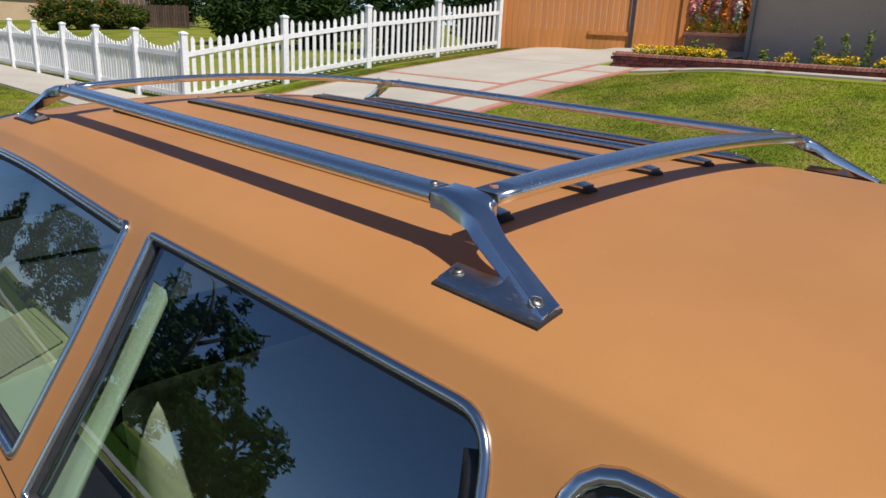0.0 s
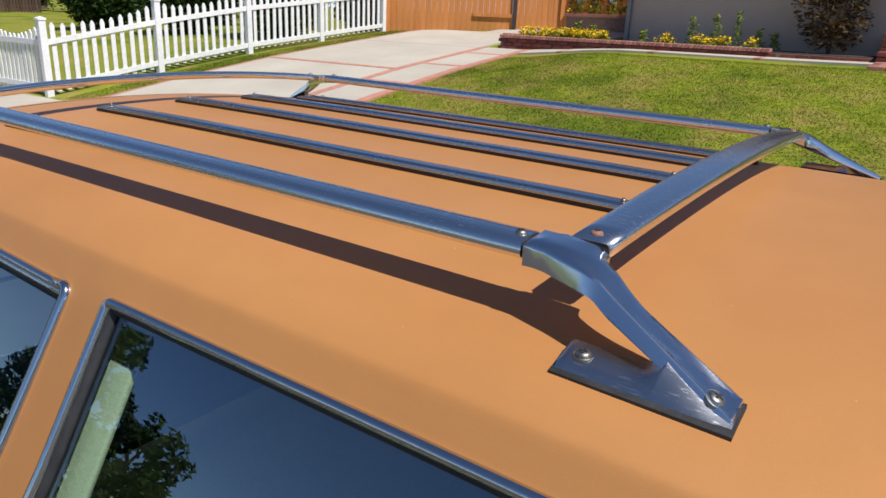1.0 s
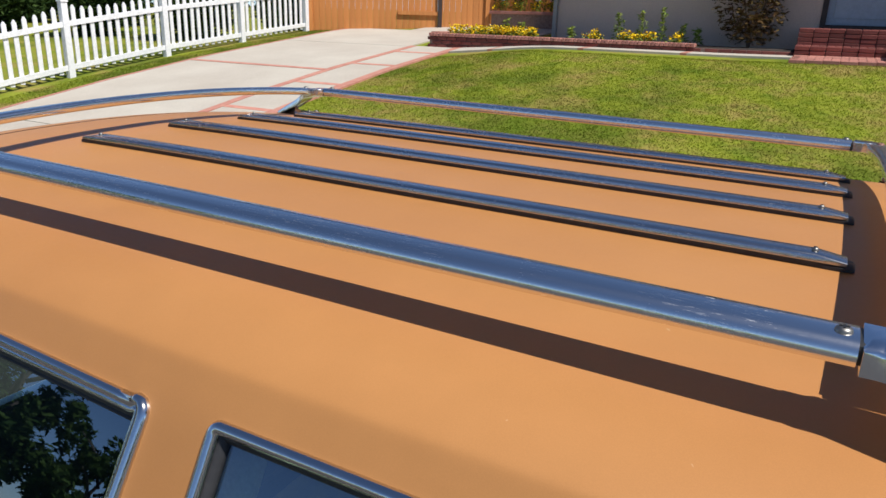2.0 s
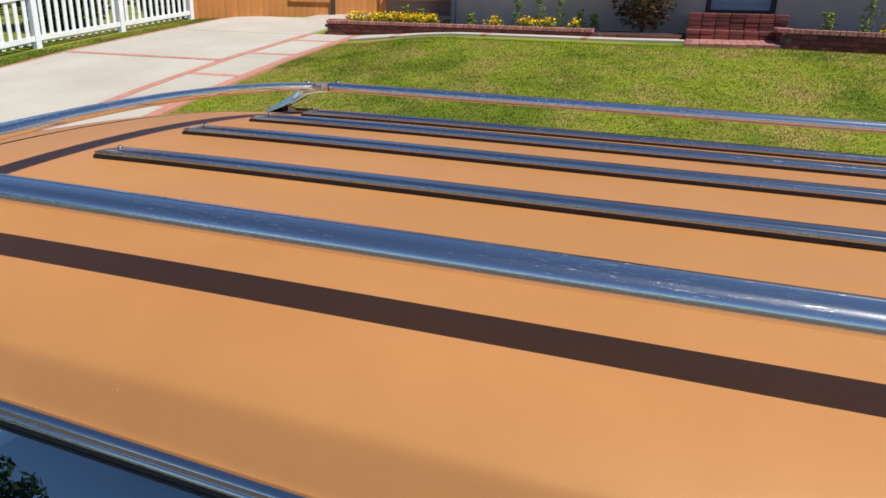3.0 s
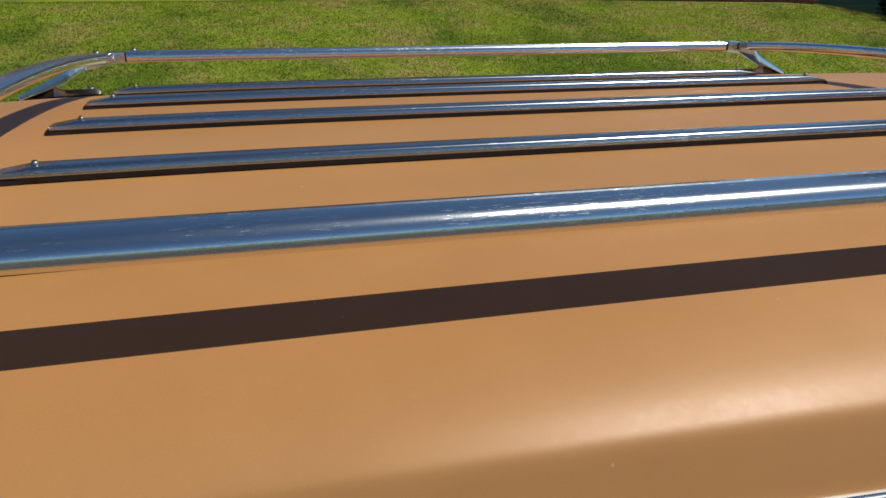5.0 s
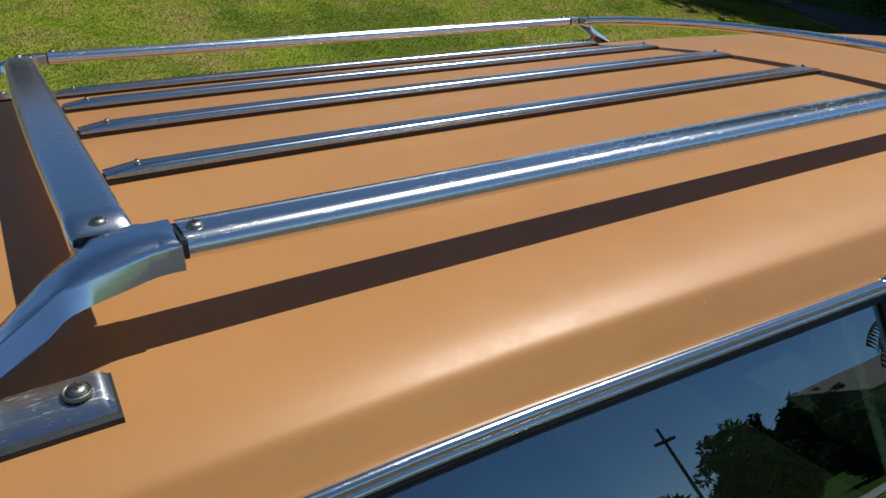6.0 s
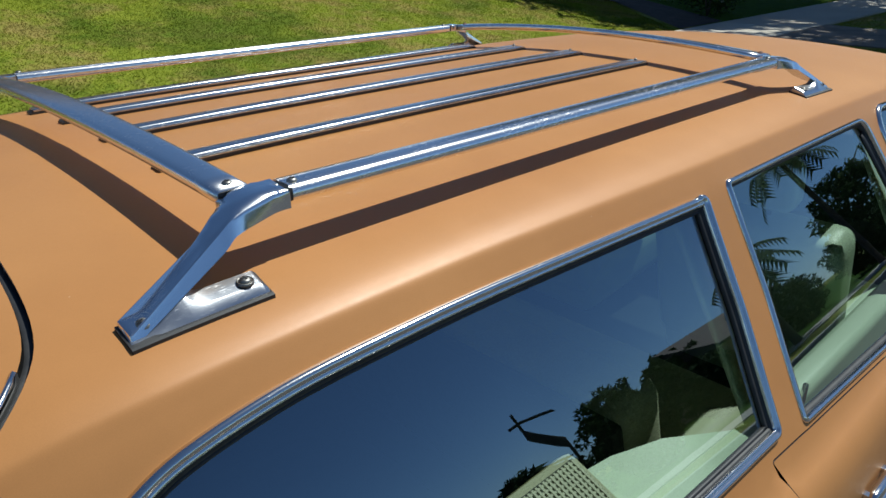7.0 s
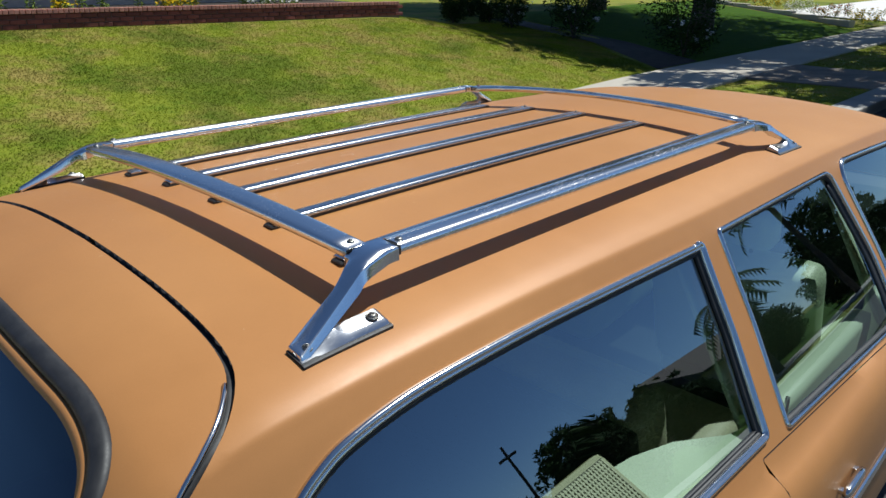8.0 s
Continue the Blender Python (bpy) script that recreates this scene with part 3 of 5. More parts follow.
def seat(x, y, w, headrest, tall=0.56, cover=None, low=0.42):
    bm = box_bm((-0.28, -w / 2, 0.0), (0.26, w / 2, 0.20), 0.06, pose(x + 0.22, y, low, 0, -6, 0), 3)
    part("seat_cushion", bm, cover or VINYL, car, "vinyl seat cushion", True)
    bm = box_bm((-0.075, -w / 2, 0.0), (0.075, w / 2, tall), 0.055, pose(x - 0.03, y, low + 0.09, 0, -16, 0), 4)
    part("seat_back", bm, cover or VINYL, car, "vinyl seat back", True)
    if headrest:
        bm = box_bm((-0.05, -0.13, tall + 0.03), (0.05, 0.13, tall + 0.18), 0.045, pose(x - 0.03, y, low + 0.09, 0, -14, 0), 4)
        h = part("headrest", bm, VINYL, car, "pale green vinyl headrest", True)
        for o in (-0.05, 0.05):
            part("post", box_bm((-0.006, o - 0.006, tall - 0.02), (0.006, o + 0.006, tall + 0.05), 0.004, pose(x - 0.03, y, low + 0.09, 0, -14, 0)), TRIM_CHROME, h)


seat(0.04, 0.0, 1.32, False, 0.45, CREAM)
part("seat_back_panel", box_bm((-0.105, -0.665, 0.0), (-0.07, 0.665, 0.455), 0.012, pose(0.01, 0, 0.51, 0, -16, 0)), DARKTRIM, car, "black rear of the bench seat back")
seat(0.98, -0.42, 0.54, True, 0.51, low=0.40)
seat(0.98, 0.42, 0.54, True, 0.51, low=0.40)
part("dashboard", box_bm((1.72, -0.72, 0.70), (2.15, 0.72, 0.93), 0.05), DARKTRIM, car, "dark dashboard", True)
rings = []
for i in range(33):
    a = 2 * math.pi * i / 32
    c = Vector((0, 0.19 * math.cos(a), 0.19 * math.sin(a)))
    rings.append([pose(1.55, 0.36, 0.93, 0, -28, 0) @ (c * (1 + 0.075 * math.cos(b) / 1) + Vector((0.014 * math.sin(b), 0, 0))) for b in [k * math.pi / 4 for k in range(8)]])
part("steering_wheel", loft_bm(rings, close_ends=False), DARKTRIM, car, "dark steering wheel", True)

# ---- roof rack ----
RX = -0.08
rack = thing("roof_rack", "worn chrome roof rack bolted to the bronze car roof", "roof rack")


def rail(sy):
    """A flat-topped tube with a groove near its inner edge."""
    sec = [(-0.0235, 0.0), (-0.0228, 0.0045), (-0.0212, 0.0075), (-0.0185, 0.0095), (-0.0120, 0.0104), (-0.0110, 0.0092), (-0.0092, 0.0092), (-0.0082, 0.0104), (0.0090, 0.0098), (0.0130, 0.0080),
           (0.0160, 0.0048), (0.0176, 0.0005), (0.0176, -0.004), (0.0158, -0.0078), (0.012, -0.0090), (-0.018, -0.0090), (-0.0225, -0.0065)]
    pts, secs = [], []
    for i in range(25):
        x = -0.621 + 1.242 * i / 24
        pts.append((RX + x, sy * (0.515 + 0.003 * x), 1.4390 - 0.0050 * x / 0.62))
        secs.append([(-a * sy, b) for a, b in sec])
    part("side_rail", sweep_bm(pts, secs), CHROME, rack, "scratched flattened chrome tube", 28)


def crossbar(sx):
    pts, secs = [], []
    for i in range(25):
        y = -0.4865 + 0.973 * i / 24
        pts.append((RX + sx * (0.667 + 0.008 * (1 - (y / 0.47) ** 2)), y, 1.4400 - 0.0045 * sx + 0.022 * (1 - (y / 0.4865) ** 2)))
        secs.append([(a, b - 0.12 * a * sx * (1 - (y / 0.4865) ** 2)) for a, b in oval(0.043, 0.0185, 28, 3.4)])
    part("crossbar", sweep_bm(pts, secs), CHROME, rack, "bowed chrome crossbar", True)


def screw(at, normal, r, parent, material=SCREW, recess=False):
    """A domed cross-head screw."""
    q = Vector(normal).to_track_quat("Z", "Y").to_matrix().to_4x4()
    m = Matrix.Translation(at) @ q
    rings = [[m @ Vector((r * f * math.cos(2 * math.pi * i / 16), r * f * math.sin(2 * math.pi * i / 16), h)) for i in range(16)] for f, h in ((1.0, -0.002), (1.0, 0.0012), (0.86, 0.0028), (0.5, 0.0038), (0.12, 0.004))]
    o = part("screw", loft_bm(rings), material, parent, "cross-head screw", True)
    if recess:
        # The dark lip stands in for shade in the countersunk recess.
        lip = [[m @ Vector((r * f * math.cos(2 * math.pi * i / 20), r * f * math.sin(2 * math.pi * i / 20), h)) for i in range(20)] for f, h in ((1.0, 0.0002), (1.18, 0.0002), (1.26, 0.0011), (1.36, 0.0006), (1.40, -0.002))]
        part("countersink", loft_bm(lip, close_ends=False), material, o, "lip of the screw hole, dark for the shade in the recess", True)
    # Raised black bars stand in for the shade inside the cross slot.
    bm = box_bm((-r * 0.55, -r * 0.13, 0.003), (r * 0.55, r * 0.13, 0.0044))
    b2 = box_bm((-r * 0.13, -r * 0.55, 0.003), (r * 0.13, r * 0.55, 0.00435))
    me = bpy.data.meshes.new("tmp")
    b2.to_mesh(me)
    b2.free()
    bm.from_mesh(me)
    bpy.data.meshes.remove(me)
    bmesh.ops.transform(bm, matrix=m, verts=bm.verts)
    part("slot", bm, RUBBER, o)


FOOT_PLAN = fillet([(0.6235, 0.5330, 0.001), (0.640, 0.5330, 0.4), (0.700, 0.5425, 0.4), (0.827, 0.5745, 0.003), (0.828, 0.5460, 0.003), (0.722, 0.5205, 0.3),
                    (0.6925, 0.5015, 0.1), (0.6888, 0.4890, 0.001), (0.6455, 0.4890, 0.001), (0.6390, 0.4915, 0.006), (0.6235, 0.4915, 0.001)], 7)
FOOT_TOP = np.array(spline([(0.59, 1.4480), (0.64, 1.4480), (0.665, 1.4462), (0.69, 1.4390), (0.718, 1.4230), (0.755, 1.4005), (0.80, 1.3765), (0.834, 1.3600)], 5))
FOOT_THICK = ([0.60, 0.66, 0.70, 0.75, 0.80, 0.834], [0.0190, 0.0180, 0.0165, 0.0170, 0.0160, 0.006])


def foot(sx, sy):
    """A cast corner foot: a faceted leg from the rail joint down to a wedge-shaped base."""
    def splay(x):
        return sx * (0.002 * x / 0.67 + 0.003 * max(0.0, x - 0.64) / 0.19)

    def P(x, y, z):
        f = max(0.0, min(1.0, (z - 1.36) / 0.06))
        return Vector((RX + sx * x, sy * (y + splay(x)), z + 0.001 * f - 0.0045 * sx * x / 0.67 * f))

    def top(x, y):
        lean = min(1.0, max(0.0, (x - 0.66) / 0.05))
        z = np.interp(x, FOOT_TOP[:, 0], FOOT_TOP[:, 1]) - 0.10 * lean * (y - (0.530 + 0.22 * (x - 0.70)))
        z -= 0.0060 * (max(0.0, y - 0.5235 - 0.05 * max(0.0, x - 0.64)) / 0.010) ** 2 * min(1.0, max(0.0, (0.70 - x) / 0.04))
        z -= 0.0055 * (max(0.0, x - 0.6790) / 0.010) ** 2 * min(1.0, max(0.0, (0.508 - y) / 0.016))
        return max(z, roof_z(RX + sx * x, sy * y) + 0.007)
    def soft(p):
        return min(1.0, max(0.0, p[0] - 0.6240) / 0.012, max(0.0, p[1] - 0.4895) / 0.010 if p[0] < 0.692 else 1.0)

    def eased(d):
        return [p + (q - p) * soft(p) for p, q in zip(FOOT_PLAN, grow(FOOT_PLAN, d))]
    loops = [eased(d) for d in (-0.0024, -0.0008, 0.0)]
    inner = loops[0]
    G = np.array([(x, y) for x in np.arange(0.628, 0.84, 0.008) for y in np.arange(0.465, 0.60, 0.009)])
    G = G[inside(G, inner)]
    G = G[~near(G, inner, 0.003)]
    n = len(inner)
    pts = [tuple(p) for p in inner] + [tuple(p) for p in G]
    v2, _, f2, *_ = delaunay_2d_cdt([Vector(p) for p in pts], [(i, (i + 1) % n) for i in range(n)], [], 1, 1e-7)
    bm = bmesh.new()
    up = [bm.verts.new(P(v.x, v.y, top(v.x, v.y))) for v in v2]
    for f in f2:
        bm.faces.new([up[i] for i in f])
    last = up[:n]
    for lp, drop in ((loops[1], 0.0007), (loops[2], 0.0026)):
        ring_ = [bm.verts.new(P(p[0], p[1], top(*p) - drop)) for p in lp]
        for i in range(n):
            bm.faces.new((last[i], last[(i + 1) % n], ring_[(i + 1) % n], ring_[i]))
        last = ring_
    low = []
    for p in loops[2]:
        th = float(np.interp(p[0], *FOOT_THICK))
        mid = 0.530 + 0.22 * (p[0] - 0.70)
        draft = 0.5 * (th - 0.003) * min(1.0, max(0.0, (p[0] - 0.66) / 0.05)) * (1 if p[1] > mid else -0.1)
        low.append(bm.verts.new(P(p[0], p[1] + draft, top(*p) - th)))
    for i in range(n):
        bm.faces.new((last[i], last[(i + 1) % n], low[(i + 1) % n], low[i]))
    bm.faces.new(low)
    ob = part("foot", bm, CASTCHROME, rack, "cast chrome corner foot with pitted base", 32)

    # the wedge under the leg, ending in a screwed tab
    def outline(x):
        t = (x - 0.686) / 0.142
        return 0.545 + 0.003 * t, 0.5790 + 0.0010 * t
    height = spline([(0.686, 0.0075), (0.691, 0.0115), (0.70, 0.012), (0.738, 0.0122), (0.752, 0.0135), (0.760, 0.0165), (0.767, 0.0215)], 3)
    rings = []
    for x, h in [tuple(p) for p in height] + [(0.772, None), (0.785, None), (0.80, None), (0.815, None), (0.828, None)]:
        y0, y1 = outline(x)
        ridge = 0.5470 + 0.2035 * (x - 0.694)
        zb = [roof_z(RX + sx * x, sy * y) for y in (y0, y1)]
        zt = top(x, ridge) - 0.004
        yt, hh = (ridge, zt - zb[1]) if h is None else (y1 + (ridge - y1) * h / max(0.01, zt - zb[1]), h)
        yi = y0 + 0.006 if h is not None else y0 + 0.010
        hi = hh if h is not None else max(0.004, top(x, yi) - 0.006 - zb[0])
        cut = 0.0012
        rings.append([P(x, y1, 0), P(x, y1 + (yt - y1) * 0.92, 0), P(x, yt - cut, 0), P(x, yi + cut, 0), P(x, yi - 0.001, 0), P(x, y0, 0)])
        for v, z in zip(rings[-1], (zb[1] + 0.002, zb[1] + hh * 0.92, zb[1] + hh, zb[0] + hi, zb[0] + hi * 0.9, zb[0] + 0.002)):
            v.z = z
    part("foot_base", loft_bm(rings), PITTED, ob, "pitted wedge-shaped cast base", 32)
    rings = []
    for x in np.linspace(0.6835, 0.8305, 12):
        y0, y1 = outline(x)
        a, b = RX + sx * x, splay(x)
        rings.append([Vector((a, sy * (y + b), roof_z(a, sy * y) + h)) for y, h in ((y0 - 0.002, -0.003), (y1 + 0.0052, -0.003), (y1 + 0.0052, 0.0018), (y1 + 0.002, 0.0024), (y0 - 0.002, 0.0024))])
    part("gasket", loft_bm(rings), RUBBER, ob, "black rubber gasket")
    z = roof_z(RX + sx * 0.70, sy * 0.565)
    screw(P(0.705, 0.5655, z + 0.0118), (0, sy * 0.12, 1), 0.0066, ob, recess=True)
    screw(P(0.811, 0.5625, top(0.811, 0.5625) - 0.0012), (sx * 0.5, sy * 0.1, 1), 0.0070, ob, recess=True)
    screw((RX + sx * 0.611, sy * 0.516, 1.4390 - 0.005 * sx * 0.985 + 0.0098), (0, 0, 1), 0.0060, ob)
    screw((RX + sx * 0.667, sy * 0.4745, 1.4400 - 0.0045 * sx + 0.0098), (0, 0, 1), 0.0060, ob, RUST if sx > 0 else SCREW)
    # dark seams where the tubes meet the casting
    zr, zc = 1.4390 - 0.005 * sx, 1.4400 - 0.0045 * sx
    part("joint_gap", box_bm((RX + sx * 0.6222 - 0.0018, sy * 0.512 - 0.0190, zr - 0.0080), (RX + sx * 0.6222 + 0.0018, sy * 0.512 + 0.0190, zr + 0.0078), 0.004), RUBBER, ob)
    part("joint_gap", box_bm((RX + sx * 0.667 - 0.0190, sy * 0.4878 - 0.0018, zc - 0.0075), (RX + sx * 0.667 + 0.0190, sy * 0.4878 + 0.0018, zc + 0.0070), 0.004), RUBBER, ob)


for sy in (-1, 1):
    rail(sy)
for sx in (-1, 1):
    crossbar(sx)
for sx in (-1, 1):
    for sy in (-1, 1):
        foot(sx, sy)


def slat(y):
    def run(w, z0, z1, cap):
        pts, secs = [], []
        for i in range(41):
            t = i / 40
            x = RX - 0.632 + 1.252 * t
            e = min(t, 1 - t) * 1.252
            h = (z1 - z0) * (1.0 if e > 0.03 else 0.45 + 0.55 * e / 0.03)
            pts.append((x, y, roof_z(x, y) + z0 + h / 2))
            if cap:
                secs.append([(-w, -h / 2), (w, -h / 2), (w, h * 0.22), (w * 0.93, h * 0.40), (w * 0.8, h * 0.47), (w * 0.3, h / 2), (-w * 0.3, h / 2), (-w * 0.8, h * 0.47), (-w * 0.93, h * 0.40), (-w, h * 0.22)])
            else:
                secs.append([(-w, -h / 2), (w, -h / 2), (w, h / 2), (-w, h / 2)])
        return sweep_bm(pts, secs)
    s = part("slat", run(0.0148, 0.0060, 0.0150, True), SLATMETAL, rack, "thin dulled chrome slat", 40)
    part("slat_base", run(0.0140, 0.0003, 0.0062, False), RUBBER, s, "black strip under the slat")
    for sx, x in ((-1, RX - 0.630), (1, RX + 0.620)):
        z = roof_z(x, y)
        rings = [[(x + sx * o, y + a * k, z + b * h) for a, b in ((-0.0145, -0.001), (0.0145, -0.001), (0.0145, 0.55), (0.011, 1.0), (-0.011, 1.0), (-0.0145, 0.55))] for o, k, h in ((-0.022, 0.99, 0.0072), (0.0, 1.02, 0.0068), (0.006, 1.0, 0.0060), (0.0085, 0.88, 0.0035))]
        part("slat_end", loft_bm(rings), RUBBER, s, "black rubber end pad", 40)
    for x in (RX - 0.598, RX + 0.588):
        screw((x, y, roof_z(x, y) + 0.0146), (0, 0, 1), 0.0038, s)


for y in (-0.395, -0.2, 0.0, 0.2, 0.4):
    slat(y)

# ---- ground ----
DRIVE_Z = ([-200, 4.7, 6.7, 8.7, 10.7, 12.7, 20, 60, 200], [0.17, 0.17, 0.52, 0.82, 1.06, 1.29, 1.9, 3.0, 4.0])
LAWN_Z = ([-200, 4.7, 6.7, 8.7, 9.8, 10.7, 12.7, 20, 60, 200], [0.17, 0.17, 0.58, 0.99, 1.205, 1.235, 1.28, 1.8, 3.0, 4.0])
FAR_Z = ([-200, 4.7, 10, 20, 60, 200], [0.17, 0.17, 0.45, 0.9, 2.0, 3.0])


def ground_z(x, y):
    if y < 4.7:
        if -9.9 < y < 1.54:
            return -0.12
        return 0.14 if y < 3.05 else 0.16
    d, l, f = (float(np.interp(y, *t)) for t in (DRIVE_Z, LAWN_Z, FAR_Z))
    k = min(1, max(0, (x + 6.2) / 2.5))
    k = k * k * (3 - 2 * k)
    q = min(1, max(0, (x - 8.0) / 5.0))
    q = q * q * (3 - 2 * q)
    left = min(1, max(0, (-11.2 - x) / 3.0))
    z = d + (l - d) * k
    z = z + (f - z) * q + min(1, max(0, (y - 7.0) / 2.5)) * (0.030 - 0.015 * min(8, max(0, x - 1))) * min(1, max(0, (x + 1) / 2)) * (1 - q) * (1 if y < 14 else 0)
    return z + (f - z) * left * 0.6


def bent(x, y):
    """The pavement swings gently away from the kerb line past the house."""
    w = min(1.0, max(0.0, (y - 1.75) / 1.2)) * min(1.0, max(0.0, (9.0 - y) / 3.0))
    return y + 0.60 * w * min(1.0, max(0.0, (x - 2.0) / 8.0))


def drape(name, xs, ys, lift, material, parent=None, label="", depth=0.0):
    """A sheet over the ground; depth gives it sides."""
    n, m = len(xs), len(ys)
    v = [(x, bent(x, y), ground_z(x, y) + lift) for y in ys for x in xs]
    f = [(j * n + i, j * n + i + 1, (j + 1) * n + i + 1, (j + 1) * n + i) for j in range(m - 1) for i in range(n - 1)]
    if depth:
        k = len(v)
        rim = [i for i in range(n)] + [j * n + n - 1 for j in range(1, m)] + [(m - 1) * n + i for i in range(n - 2, -1, -1)] + [j * n for j in range(m - 2, 0, -1)]
        v += [(v[i][0], v[i][1], v[i][2] - depth) for i in rim]
        f += [(rim[i], k + i, k + (i + 1) % len(rim), rim[(i + 1) % len(rim)]) for i in range(len(rim))]
    return mesh_ob(name, v, f, material, parent, label)


gx = np.concatenate([np.linspace(-300, -30, 12), np.arange(-28, 28, 0.5), np.linspace(30, 300, 12)])
gy = np.concatenate([np.linspace(-300, -20, 12), np.arange(-18, -10, 1.0), [-9.92, -9.88, -6, -2, 1.52, 1.56], np.arange(1.6, 16, 0.35), np.linspace(17, 300, 24)])
tagged(drape("ground", gx, gy, -0.012, TURF), "sloping front lawn turf and verges", "ground", kind="structure")
tagged(drape("road", np.linspace(-300, 300, 61), np.linspace(-9.75, 1.345, 9), 0.12, ASPHALT), "dark grey asphalt street", "road", kind="structure")


def strip(name, x0, x1, y0, y1, lift, material, parent, step=0.4, depth=0.06, label=""):
    nx, ny = max(2, int((x1 - x0) / step) + 1), max(2, int((y1 - y0) / step) + 1)
    return drape(name, np.linspace(x0, x1, nx), np.linspace(y0, y1, ny), lift, material, parent, label, depth)


for y0, y1, nm in ((1.34, 1.72, "kerb"), (-9.93, -9.75, "kerb")):
    k = tagged(part(nm, box_bm((-300, y0, -0.1), (300, y1, 0.15), 0.02), KERB), "grey concrete kerb beside the street", "kerb", kind="structure")
walkway = tagged(new("pavement"), "pale concrete pavement slabs along the street", "pavement", kind="structure")
i0 = -40
while i0 < 60:
    strip("paving_slab", i0, i0 + 1.49, 3.08, 4.66, 0.012, CONCRETE, walkway, 0.8)
    i0 += 1.5
far_walk = tagged(new("pavement"), "pale concrete pavement across the street", "pavement", kind="structure")
for i in range(40):
    strip("paving_slab", -40 + i * 3, -37.02 + i * 3, -12.9, -11.4, 0.012, CONCRETE, far_walk, 1.5)
tagged(drape("lawn", np.linspace(-120, 120, 61), np.linspace(-60, -12.95, 13), 0.0, LUSH), "dark green lawns across the street", "lawn", kind="structure")
driveway = tagged(new("driveway"), "pale concrete driveway panels edged with red brick bands", "driveway", kind="structure")
for x0, x1, y0, y1 in ((-9.95, -6.93, 4.68, 8.42), (-9.95, -6.93, 8.54, 11.10), (-9.95, -6.93, 11.12, 13.6), (-9.9, -6.9, 1.73, 3.06), (-8.4, -5.2, 13.62, 17.0)):
    strip("concrete_panel", x0, x1, y0, y1, 0.014, CONCRETE, driveway)
for y0, y1 in ((4.68, 6.05), (6.15, 7.55), (7.65, 9.05), (9.15, 10.40), (10.50, 11.2)):
    strip("concrete_panel", -6.77, -5.98, y0, y1, 0.014, CONCRETE, driveway)
for x0, x1, y0, y1 in ((-6.92, -6.78, 4.68, 11.2), (-5.97, -5.80, 4.68, 11.2), (-10.03, -9.96, 4.68, 13.6), (-9.95, -6.93, 8.43, 8.53)):
    strip("brick_band", x0, x1, y0, y1, 0.018, BAND, driveway)
for y in (6.10, 7.60, 9.10, 10.45):
    strip("brick_band", -6.77, -5.98, y - 0.05, y + 0.05, 0.018, BAND, driveway)
path = tagged(new("garden_path"), "narrow pale concrete path along the brick flower bed", "path", kind="structure")
for x0, x1 in ((-5.79, -5.02), (-4.92, -3.37), (-3.27, -1.72), (-1.62, -0.16)):
    strip("concrete_panel", x0, x1, 10.66, 11.2, 0.02, CONCRETE, path)
for x in (-4.97, -3.32, -1.67):
    strip("brick_band", x - 0.05, x + 0.05, 10.66, 11.2, 0.022, BAND, path)

# ---- brickwork: flower beds and steps ----
BRICK_ME = {}


def brick(parent, x, y, z, l=0.20, w=0.095, h=0.058, turn=0.0, material=None, tilt=0.0):
    """One brick; alike ones share a mesh."""
    material = material or BRICK
    key = (l, w, h, material.name)
    if key not in BRICK_ME:
        bm = box_bm((-l / 2, -w / 2, 0), (l / 2, w / 2, h), 0.005, seg=1)
        me = bpy.data.meshes.new("brick")
        bm.to_mesh(me)
        bm.free()
        me.materials.append(material)
        BRICK_ME[key] = me
    o = new("brick", BRICK_ME[key])
    o.parent = parent
    o.location = (x + random.uniform(-0.002, 0.002), y + random.uniform(-0.004, 0.004), z)
    o.rotation_euler = (random.uniform(-0.01, 0.01), tilt, turn + random.uniform(-0.012, 0.012))


def brick_wall(parent, x0, y0, x1, y1, z, courses, cap=True, fall=0.0):
    d = Vector((x1 - x0, y1 - y0))
    n, t = d.length, math.atan2(y1 - y0, x1 - x0)
    d.normalize()
    for c in range(courses):
        s = 0.105 if c % 2 else 0.0
        while s < n:
            brick(parent, x0 + d.x * (s + 0.1), y0 + d.y * (s + 0.1), z + c * 0.067 - fall * s, turn=t, tilt=fall)
            s += 0.21
    if cap:
        s = 0.04
        while s < n:
            brick(parent, x0 + d.x * (s + 0.03), y0 + d.y * (s + 0.03) + 0.03, z + courses * 0.067 - fall * s, 0.062, 0.20, 0.06, t, BRICKTOP, fall)
            s += 0.07


def mortar_core(parent, x0, y0, x1, y1, z0, z1, w=0.08, fall=0.0):
    d = Vector((x1 - x0, y1 - y0))
    m = Matrix.Translation((x0, y0, 0)) @ Matrix.Rotation(math.atan2(y1 - y0, x1 - x0), 4, "Z") @ Matrix.Rotation(fall, 4, "Y")
    part("mortar", box_bm((0, -w / 2, z0), (d.length, w / 2, z1), 0, m), MORTAR, parent)


bed = tagged(new("flower_bed"), "raised flower bed edged with dark red brick before the house", "flower bed", kind="structure")
brick_wall(bed, -6.54, 11.24, -1.66, 11.24, 1.13, 3)
brick_wall(bed, -1.66, 11.26, -0.16, 11.24, 1.13, 3, False)
brick_wall(bed, -6.50, 11.36, -6.50, 13.0, 1.15, 3)
mortar_core(bed, -6.5, 11.25, -0.18, 11.25, 1.0, 1.325)
mortar_core(bed, -6.5, 11.3, -6.5, 13.0, 1.0, 1.345)
part("soil", box_bm((-6.46, 11.29, 1.0), (-0.2, 12.45, 1.34), 0.02), SOIL, bed)
